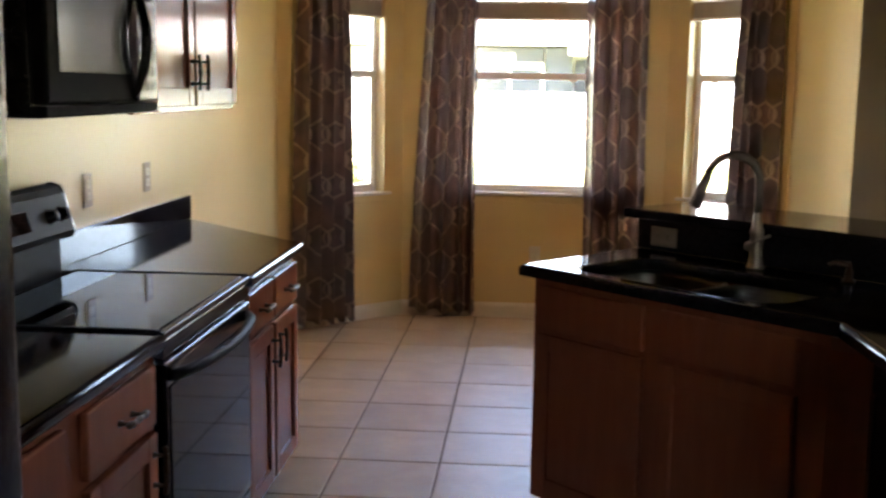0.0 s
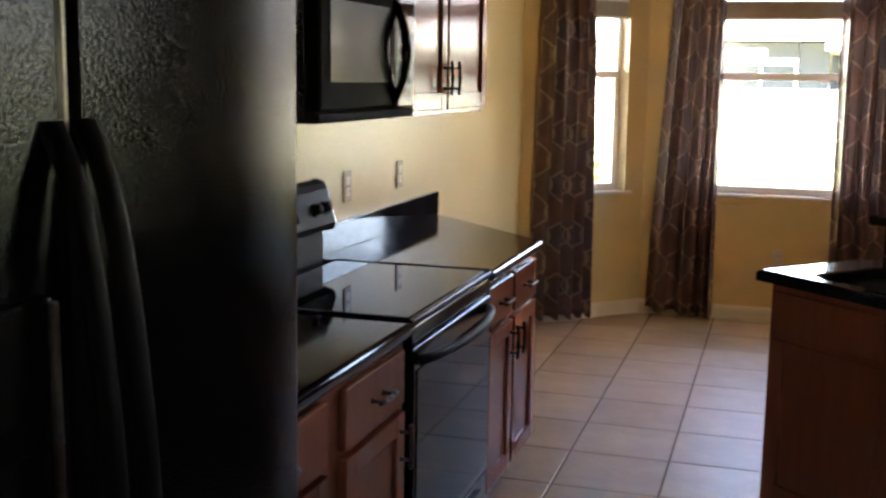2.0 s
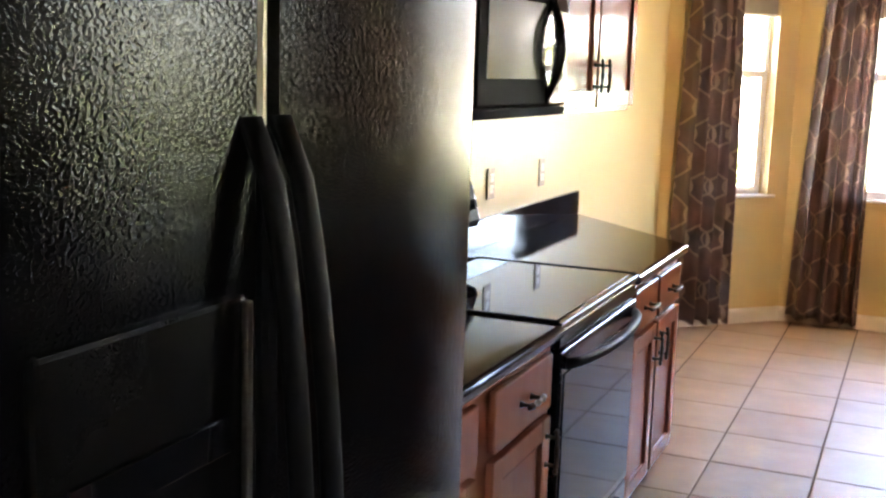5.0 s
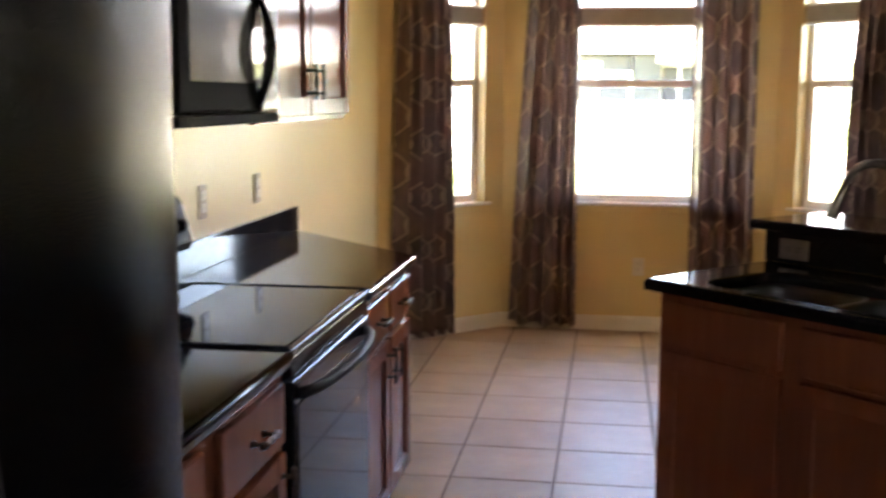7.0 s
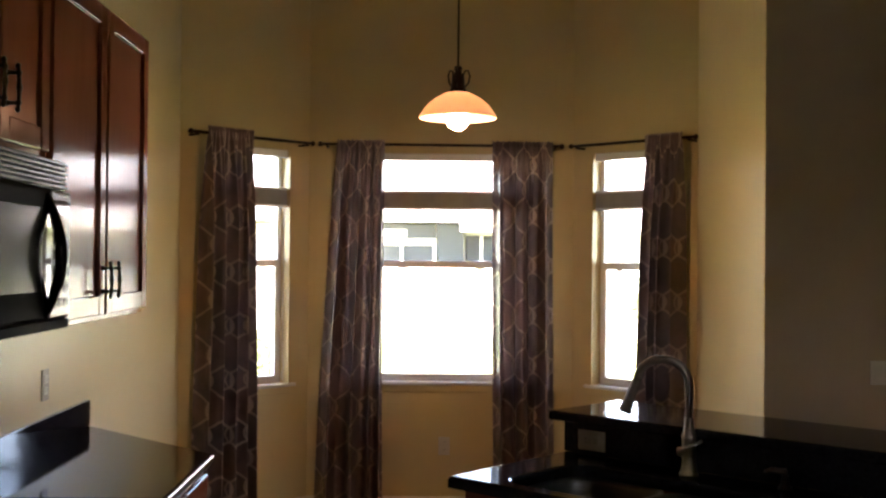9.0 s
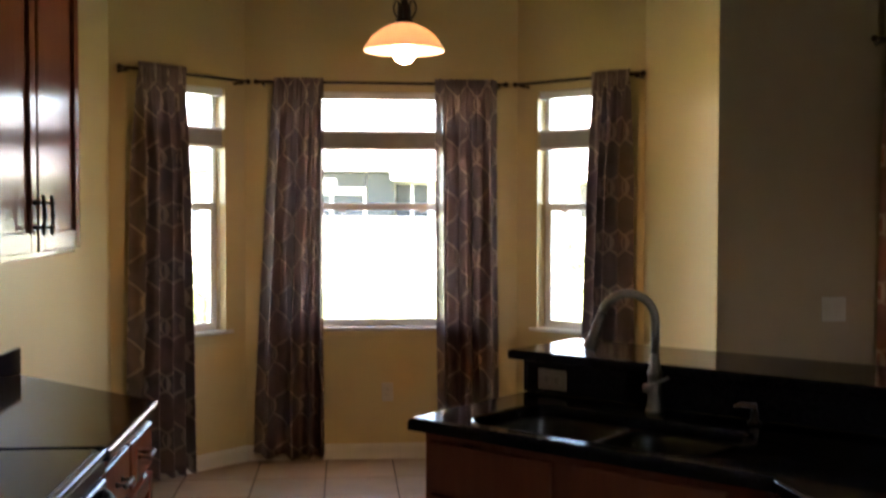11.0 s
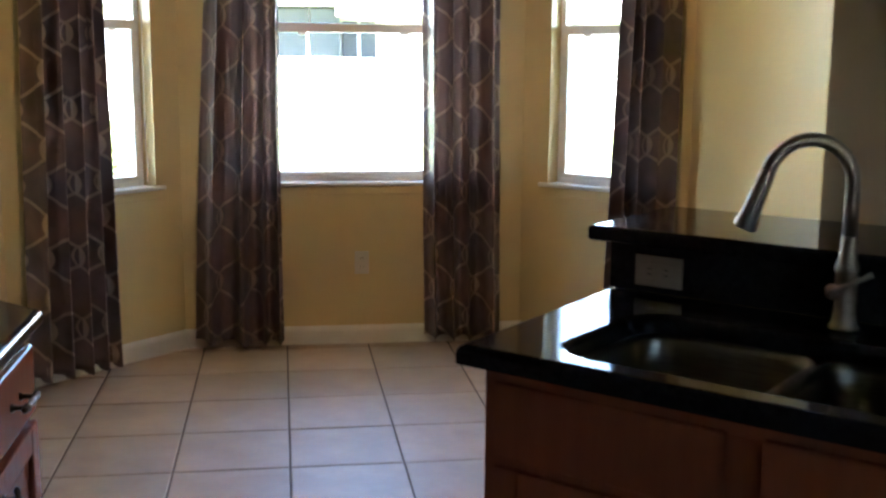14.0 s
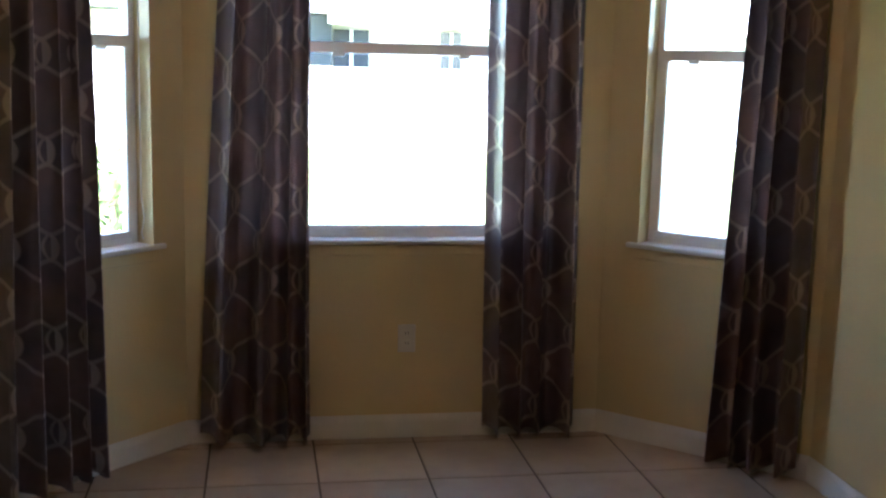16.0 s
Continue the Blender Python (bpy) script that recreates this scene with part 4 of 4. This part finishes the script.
faucet()
sd = thing("soap_dispenser", ISL @ pose(0.875, 0.600, CT1), "small dark metal soap dispenser beside the sink", "soap dispenser")
part("pump", lathe([(0, 0), (0.022, 0), (0.022, 0.006), (0.013, 0.012), (0.012, 0.04), (0, 0.042)], 16), BRONZE, sd, smooth=True)
part("spout", tube([(0, 0, 0.036), (0, 0, 0.055), (-0.03, -0.03, 0.062), (-0.045, -0.045, 0.055)], [0.010, 0.011, 0.008, 0.006], 10), BRONZE, sd, smooth=True)

# straight leg beyond the corner: dishwasher and its filler
leg = thing("dishwasher", pose(1.045, 3.72, 0), "black built-in dishwasher under the island worktop", "dishwasher")
part("tub", box(0.03, -0.60, 0.10, 0.56, -0.002, 0.87, 0.003), BLACK, leg)
part("door", box(0.0, -0.598, 0.11, 0.029, -0.004, 0.74, 0.006), BLACK, leg)
part("control_panel", box(-0.008, -0.598, 0.745, 0.029, -0.004, 0.868, 0.008), BLACKPL, leg)
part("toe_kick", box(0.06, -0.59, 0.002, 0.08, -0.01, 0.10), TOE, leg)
fil = thing("corner_filler", pose(0, 0, 0), "dark cherry-stained corner filler of the island", "cabinet")
part("panel", prism([(0.945, 3.775), (1.04, 3.722), (1.60, 3.722), (1.60, 3.98), (1.40, 4.15)], 0.10, 0.874), WOOD_SIDE, fil)
part("face_stile", prism([(0.943, 3.771), (1.038, 3.718), (1.0435, 3.7215), (0.9455, 3.7755)], 0.14, 0.84), WOOD, fil)
part("toe_kick", prism([(1.02, 3.80), (1.10, 3.74), (1.58, 3.74), (1.58, 3.95)], 0.002, 0.099), TOE, fil)
lk = thing("base_cabinet", pose(1.045, 3.115, 0), "dark cherry-stained base cabinet beside the dishwasher", "cabinet", "island base cabinets")
part("body", box(0.0, -0.80, 0.10, 0.56, -0.004, 0.874, 0.004), WOOD_SIDE, lk)
part("toe_kick", box(0.07, -0.79, 0.002, 0.5, -0.01, 0.099), TOE, lk)
kw2 = thing("knee_wall", pose(0, 0, 0), "tan painted low wall behind the island leg", "low wall")
part("wall_core", box(1.635, 2.3, 0.002, 1.75, 4.045, 1.028), WALL_TAN, kw2)


# ---- plates ----
def plate(name, m, label, wide=False, outlets=(), switches=(), material=PLATE, sideways=False):
    """Wall plate; local x to the right on the wall, y out of the wall towards the room, z up."""
    w, h = {"wide": (0.118, 0.114), "flat": (0.118, 0.072)}.get(wide, (0.072, 0.116))
    o = thing(name, m, label, "switch" if switches else "outlet")
    p = part("plate", box(-w / 2, 0.0008, -h / 2, w / 2, 0.007, h / 2, 0.003, 3), material, o)
    for x in outlets:
        for z in (-0.021, 0.021):
            q = part("receptacle", box(x - 0.017, 0.0065, z - 0.0145, x + 0.017, 0.0095, z + 0.0145, 0.002), PLATE, p)
            for e in (-0.006, 0.006):
                part("slot", box(x + e - 0.0012, 0.0092, z - 0.004, x + e + 0.0012, 0.0099, z + 0.006), DARK, q)
    if sideways:
        for x in (-0.021, 0.021):
            q = part("receptacle", box(x - 0.0145, 0.0065, -0.017, x + 0.0145, 0.0095, 0.017, 0.002), material, p)
            for e in (-0.006, 0.006):
                part("slot", box(x - 0.004, 0.0092, e - 0.0012, x + 0.006, 0.0099, e + 0.0012), DARK, q)
    for x in switches:
        part("rocker", box(x - 0.016, 0.0065, -0.033, x + 0.016, 0.0105, 0.033, 0.003), PLATE, p)
    return o


def on_wall(p0, p1, s, z):
    """A pose on a wall's room side whose y points into the room."""
    return wall_frame(p0, p1) @ pose(s, 0, z, 0, 0, 180)


plate("outlet", on_wall(P_A, P_B, 5.14 + 1.6, 1.14), "dark metal-plated double outlet on the yellow wall", outlets=(0,), material=PLATE_M)
plate("outlet", on_wall(P_A, P_B, 4.55 + 1.6, 1.14), "dark metal-plated double outlet on the yellow wall", outlets=(0,), material=PLATE_M)
plate("outlet", on_wall(P_C, P_D, 0.88, 0.42), "ivory double outlet low on the bay wall", outlets=(0,))
plate("outlet", on_wall(P_E, P_F, P_E[1] - 6.93, 0.36), "ivory double outlet low on the yellow side wall", outlets=(0,))
plate("light_switch", on_wall(P_F, P_G, 2.22 - RX, 1.10), "ivory double light switch on the tan wall", wide="wide", switches=(-0.024, 0.024))
# this plate's shade is in its material colour
plate("outlet", ISL @ pose(0.103, BACK_V - 0.0125, 0.968, 0, 0, 180), "ivory outlet plate darkened to tan for shade, set sideways on the granite splash", wide="flat", sideways=True, material=IVORY_SHADED)


# ---- curtains and rods ----
def rod(p0, p1, s0, s1, z, off=0.085):
    r = thing("curtain_rod", wall_frame(p0, p1), "thin dark bronze curtain rod with small end caps", "curtain rod", "bay window curtain rods")
    part("bar", tube([(s0, -off, z), (s1, -off, z)], 0.009, 12), BRONZE, r, smooth=True)
    for s in (s0, s1):
        g = 1 if s == s1 else -1
        part("finial", tube([(s, -off, z), (s + g * 0.008, -off, z), (s + g * 0.02, -off, z), (s + g * 0.028, -off, z)], [0.010, 0.0165, 0.0165, 0.010], 12), BRONZE, r, smooth=True)
    for s in (s0 + 0.03, s1 - 0.03):
        part("bracket", box(s - 0.006, -off - 0.012, z - 0.020, s + 0.006, -0.001, z - 0.008, 0.002), BRONZE, r)
    return r


def curtain(p0, p1, top, bottom, z1, z0, off, folds, label, seed, cloth=CLOTH):
    """A hanging panel: top and bottom are its spans along the wall. Tight gathers on the rod open into broad rounded folds with narrow valleys."""
    rnd = random.Random(seed)
    nu, nv = folds * 28, 60
    c = thing("curtain", wall_frame(p0, p1), label, "curtain", "bay window curtains")
    widths = [rnd.uniform(0.55, 1.5) for _ in range(folds)]
    ends = [sum(widths[:k]) / sum(widths) for k in range(folds + 1)]
    deep = [rnd.uniform(0.75, 1.1) for _ in range(folds)]
    lean = [rnd.uniform(-0.30, 0.30) for _ in range(folds)]
    jig = [rnd.uniform(-0.012, 0.012) for _ in range(folds + 1)]
    jig[0] = jig[-1] = 0.0
    n_gather = folds * 3 + 1
    gp = [rnd.uniform(-0.5, 0.5) for _ in range(4)]
    head = 0.030
    rows = []
    for j in range(nv + 1):
        v = (j / nv) ** 1.25
        z = z1 + (z0 - z1) * v
        below = z1 - head - z
        open_up = min(1.0, max(0.0, below / 0.55)) ** 0.75
        row = []
        for i in range(nu + 1):
            u = i / nu
            e = [ends[k] + jig[k] * math.sin(2.2 * v + k) for k in range(folds + 1)]
            k = max(q for q in range(folds) if e[q] <= u + 1e-9)
            p = min(1.0, max(0.0, (u - e[k]) / (e[k + 1] - e[k])))
            p = p + lean[k] * math.sin(math.pi * p) * p * (1 - p) * 2
            ridge = 0.5 - 0.5 * math.cos(2 * math.pi * p)
            a0 = top[0] + (bottom[0] - top[0]) * v ** 0.8
            a1 = top[1] + (bottom[1] - top[1]) * v ** 0.8
            wave = math.sin(2 * math.pi * (n_gather * u + 0.35 * math.sin(7 * u + gp[0] * 6) + 0.15 * math.sin(6 * v + gp[1] * 6)))
            pinch = 1.0 if below > 0.03 else (0.35 if below > -0.012 else 0.8)
            y = -off - 0.012 * (1 - open_up)
            y += open_up * (0.048 - (0.125 + 0.020 * v) * deep[k] * ridge)
            y += 0.011 * pinch * (1 - 0.82 * open_up) * wave
            y += open_up * 0.0045 * math.sin(2 * math.pi * (2.3 * folds * u) + 5 * v + gp[2] * 6)
            s = a0 + (a1 - a0) * u + open_up * 0.012 * math.sin(2 * math.pi * p + gp[3]) + 0.006 * math.sin(4.5 * v + seed) * v
            zz = z + (0.010 * math.sin(2 * math.pi * p) + 0.010 * math.sin(3 * u + seed)) * (j == nv) + (0.006 * wave if j == 0 else 0.0)
            row.append((s, y, zz))
        rows.append(row)
    # the pattern follows the cloth's own length across the folds
    run = [0.0]
    mid = rows[nv * 3 // 5]
    for p, q in zip(mid, mid[1:]):
        run.append(run[-1] + math.dist(p, q))
    verts = [p for row in rows for p in row]
    faces = [(j * (nu + 1) + i, j * (nu + 1) + i + 1, (j + 1) * (nu + 1) + i + 1, (j + 1) * (nu + 1) + i) for j in range(nv) for i in range(nu)]
    me = bpy.data.meshes.new("panel")
    me.from_pydata(verts, [], faces)
    uvs = me.uv_layers.new(name="UVMap")
    for loop in me.loops:
        j, i = divmod(loop.vertex_index, nu + 1)
        uvs.data[loop.index].uv = (run[i] + seed * 0.37, z1 - rows[j][i][2] + seed * 0.11)
    me.materials.append(cloth)
    for f in me.polygons:
        f.use_smooth = True
    ob = new("panel", me)
    ob.parent = c
    md = ob.modifiers.new("thickness", "SOLIDIFY")
    md.thickness = 0.0015
    return c


ROD_Z = 2.345
rod(P_B, P_C, 0.03, SIDE_LEN - 0.06, ROD_Z)
rod(P_C, P_D, 0.09, 1.60, ROD_Z)
rod(P_D, P_E, 0.06, SIDE_LEN - 0.03, ROD_Z)
LBL = "brown-mauve patterned curtain panel hanging from a thin rod"
curtain(P_B, P_C, (0.13, 0.455), (0.07, 0.51), 2.385, 0.045, 0.085, 5, LBL, 1)
curtain(P_C, P_D, (0.185, 0.485), (0.055, 0.49), 2.372, 0.045, 0.085, 4, LBL, 2)
curtain(P_C, P_D, (1.17, 1.555), (1.19, 1.58), 2.372, 0.045, 0.085, 4, LBL, 3)
curtain(P_D, P_E, (0.61, 0.86), (0.51, 0.87), 2.378, 0.045, 0.085, 4, LBL, 4)
rod(P_F, P_G, 0.72, 2.70, 2.36)
RED = "brown-red patterned curtain beside the living room window"
curtain(P_F, P_G, (0.77, 1.08), (0.75, 1.12), 2.39, 0.05, 0.085, 5, RED, 5, CLOTH_RED)
curtain(P_F, P_G, (2.30, 2.64), (2.26, 2.66), 2.39, 0.05, 0.085, 5, RED, 6, CLOTH_RED)


# ---- pendant ----
def pendant():
    p = thing("pendant_lamp", pose(0.20, 6.35, 0), "frosted amber glass pendant lamp on a dark cord, lit", "pendant lamp")
    zb = 2.35
    part("canopy", lathe([(0, CEIL_Z - 0.03), (0.04, CEIL_Z - 0.028), (0.06, CEIL_Z - 0.012), (0.062, CEIL_Z - 0.001), (0, CEIL_Z - 0.001)], 24), BRONZE, p, smooth=True)
    part("cord", tube([(0, 0, zb + 0.20), (0, 0, CEIL_Z - 0.028)], 0.0055, 8), BRONZE, p)
    part("socket_cap", lathe([(0, 0.205), (0.018, 0.205), (0.02, 0.19), (0.014, 0.18), (0.03, 0.165), (0.034, 0.10), (0.042, 0.092), (0.045, 0.075), (0, 0.075)], 24, Matrix.Translation((0, 0, zb))), BRONZE, p, smooth=True)
    for a in range(3):
        r = Euler((0, 0, radians(20 + 120 * a))).to_matrix()
        pts = [r @ Vector((x, 0, z)) + Vector((0, 0, zb)) for x, z in ((0.03, 0.10), (0.055, 0.13), (0.062, 0.165), (0.05, 0.19), (0.034, 0.185), (0.032, 0.17))]
        part("scroll_arm", tube(pts, 0.0045, 8), BRONZE, p, smooth=True)
    prof = [(0.036, 0.090), (0.07, 0.080), (0.12, 0.055), (0.165, 0.020), (0.192, -0.018), (0.205, -0.040), (0.207, -0.048)]
    prof = [(r * 0.91, z * 0.93) for r, z in prof]
    inner = [(r - 0.004, z - 0.004) for r, z in prof[::-1]]
    part("shade", lathe(prof + inner, 40, Matrix.Translation((0, 0, zb))), SHADE, p, "amber alabaster glass bowl shade", smooth=True)
    bm = bmesh.new()
    r = bmesh.ops.create_uvsphere(bm, u_segments=20, v_segments=14, radius=0.055)
    bmesh.ops.translate(bm, verts=r["verts"], vec=(0, 0, zb - 0.050))
    part("bulb", bm, BULB, p, "glowing round warm bulb", smooth=True)
    part("bulb_neck", tube([(0, 0, zb + 0.008), (0, 0, zb + 0.08)], 0.02, 14), BRONZE, p, smooth=True)


pendant()

# ---- outside ----
ground = part("ground", box(-300, -300, -0.30, 300, 300, -0.20), LAWN)
tagged(ground, "pale sunlit lawn around the house", "ground", kind="structure")
patio = part("patio", box(-4.0, 8.35, -0.196, 5.0, 13.5, -0.06, 0.01), PATIO)
tagged(patio, "pale concrete patio slab", "patio", kind="structure")


def neighbour():
    """Low stucco house across the lawn: a screened porch, its shade put into the colour, under a deep overhang on one
    side, a projecting wing on the other.
    """
    h = thing("house", pose(0, 26, -0.20), "cream stucco neighbouring house with a screened porch", "house")
    part("wall", box(-7.5, 0.6, 0, 10.0, 7.5, 2.62), STUCCO, h)
    part("low_wall", box(-7.5, 0.0, 0, 9.0, 0.12, 1.62, 0.01), STUCCO, h)
    bm = bmesh.new()
    pts = [(-8.0, -0.5, 2.64), (10.5, -0.5, 2.64), (10.5, 8.0, 2.64), (-8.0, 8.0, 2.64), (-4.5, 3.7, 4.3), (7.0, 3.7, 4.3)]
    v = [bm.verts.new(q) for q in pts]
    for f in ((0, 1, 5, 4), (1, 2, 5), (2, 3, 4, 5), (3, 0, 4), (3, 2, 1, 0)):
        bm.faces.new([v[k] for k in f])
    part("roof", bm, ROOF, h)
    part("fascia", box(0.92, -0.66, 2.43, 10.5, -0.51, 2.66, 0.01), TRIM, h, "white sunlit fascia board")
    # porch: dark screens between white rails, a broad pier; the darkness is painted shade
    porch = part("porch", box(-2.6, 0.14, 1.62, 0.40, 0.20, 2.62), GLASS_AND_SHADE, h, "porch screens with their shade put into a dark colour")
    part("rail", box(-2.6, 0.06, 2.30, -0.26, 0.13, 2.48, 0.01), VINYL, porch)
    part("rail", box(-2.6, 0.06, 2.125, 0.40, 0.13, 2.28, 0.01), STUCCO, porch)
    for x in (-1.6, -0.37, 0.37):
        part("mullion", box(x - 0.03, 0.07, 1.62, x + 0.03, 0.135, 2.124), VINYL, porch)
    part("pier", box(0.43, 0.05, 1.62, 1.04, 0.45, 2.62, 0.01), GLASS_AND_SHADE, h, "porch pier coloured dark to stand for shade")
    for x0, x1 in ((1.10, 1.82), (3.30, 3.72), (5.4, 6.3)):
        win = part("window", box(x0, 0.50, 1.60, x1, 0.59, 2.36), GLASS_AND_SHADE, h, "sky-reflecting neighbour window")
        part("frame", box((x0 + x1) / 2 - 0.03, 0.46, 1.60, (x0 + x1) / 2 + 0.03, 0.499, 2.36), VINYL, win)
    part("downpipe", tube([(2.05, 0.54, 0), (2.05, 0.54, 2.6)], 0.04, 8), STUCCO, h)


neighbour()


def shrub(x, y, height, width, seed):
    rnd = random.Random(seed)
    s = thing("shrub", pose(x, y, -0.20), "leafy yellow-green shrub outside the window", "shrub", "shrubs outside")
    bm = bmesh.new()
    tips = []
    for k in range(7):
        a = rnd.uniform(0, 2 * math.pi)
        r = rnd.uniform(0.3, 1.0) * width / 2
        tip = (r * math.cos(a), r * math.sin(a), height * rnd.uniform(0.6, 0.95))
        tips.append(tip)
        tube([(0, 0, 0), (tip[0] * 0.35, tip[1] * 0.35, tip[2] * 0.45), tip], [0.022, 0.014, 0.005], 6, bm=bm)
    part("stems", bm, BARK, s)
    verts, faces = [], []
    for k in range(900):
        t = rnd.choice(tips)
        u = rnd.uniform(0.3, 1.05)
        c = Vector((t[0] * u + rnd.gauss(0, width * 0.12), t[1] * u + rnd.gauss(0, width * 0.12), max(0.05, t[2] * u + rnd.gauss(0, height * 0.08))))
        r = Euler((rnd.uniform(0, 6), rnd.uniform(0, 6), rnd.uniform(0, 6))).to_matrix()
        n = len(verts)
        L, W = rnd.uniform(0.04, 0.08), rnd.uniform(0.015, 0.028)
        verts += [c + r @ Vector(q) for q in ((-L, 0, 0), (0, W, 0.008), (L, 0, 0), (0, -W, 0.008))]
        faces.append((n, n + 1, n + 2, n + 3))
    me = bpy.data.meshes.new("leaves")
    me.from_pydata(verts, [], faces)
    me.materials.append(LEAF)
    lv = new("leaves", me)
    lv.parent = s
    lv["kind"] = "stuff"


shrub(-1.45, 10.0, 1.35, 0.9, 11)
shrub(-3.6, 10.6, 1.5, 1.1, 12)
shrub(4.8, 24.5, 1.6, 1.6, 13)

# ---- floor ----
slab = part("floor", box(LX - 0.15, -1.75, -0.15, 6.15, 8.3, -0.003), GROUT)
tagged(slab, "beige square ceramic tile floor with dark grout", "floor", kind="structure")
TS, JOINT = 0.41, 0.008


def tile_mesh():
    h = TS / 2 - JOINT / 2
    b = 0.003
    vs, fs = [], []
    for r, z in ((h, -0.006), (h, -b * 0.6), (h - b, 0.0)):
        vs += [(-r, -r, z), (r, -r, z), (r, r, z), (-r, r, z)]
    for k in (0, 4):
        for q in range(4):
            fs.append((k + q, k + (q + 1) % 4, k + 4 + (q + 1) % 4, k + 4 + q))
    fs.append((8, 9, 10, 11))
    me = bpy.data.meshes.new("tile")
    me.from_pydata(vs, [], fs)
    me.materials.append(TILE)
    return me


def inside(x, y):
    if y > DARK_Y + 0.1:
        return LX - 0.15 < x < RX + 0.2 and y < BAY_Y + 0.25 and y - x < BAY_Y - BAY_L + 0.5 and y + x < BAY_Y + BAY_R + 0.5
    return LX - 0.15 < x < 6.2


TM = tile_mesh()
rest_v, rest_f = [], []
for i in range(-4, 16):
    for j in range(-20, 5):
        x, y = -0.19 + TS * (i + 0.5), 6.40 + TS * (j + 0.5)
        if not inside(x, y):
            continue
        if i < 5 and y > 2.2:
            t = new("tile", TM)
            t.parent = slab
            t.location = (x, y, random.uniform(-0.0006, 0.0004))
        else:
            n = len(rest_v)
            rest_v += [(v.co.x + x, v.co.y + y, v.co.z) for v in TM.vertices]
            rest_f += [tuple(n + k for k in p.vertices) for p in TM.polygons]
me = bpy.data.meshes.new("far_tiles")
me.from_pydata(rest_v, [], rest_f)
me.materials.append(TILE)
far = new("far_tiles", me)
far.parent = slab
far["kind"] = "stuff"
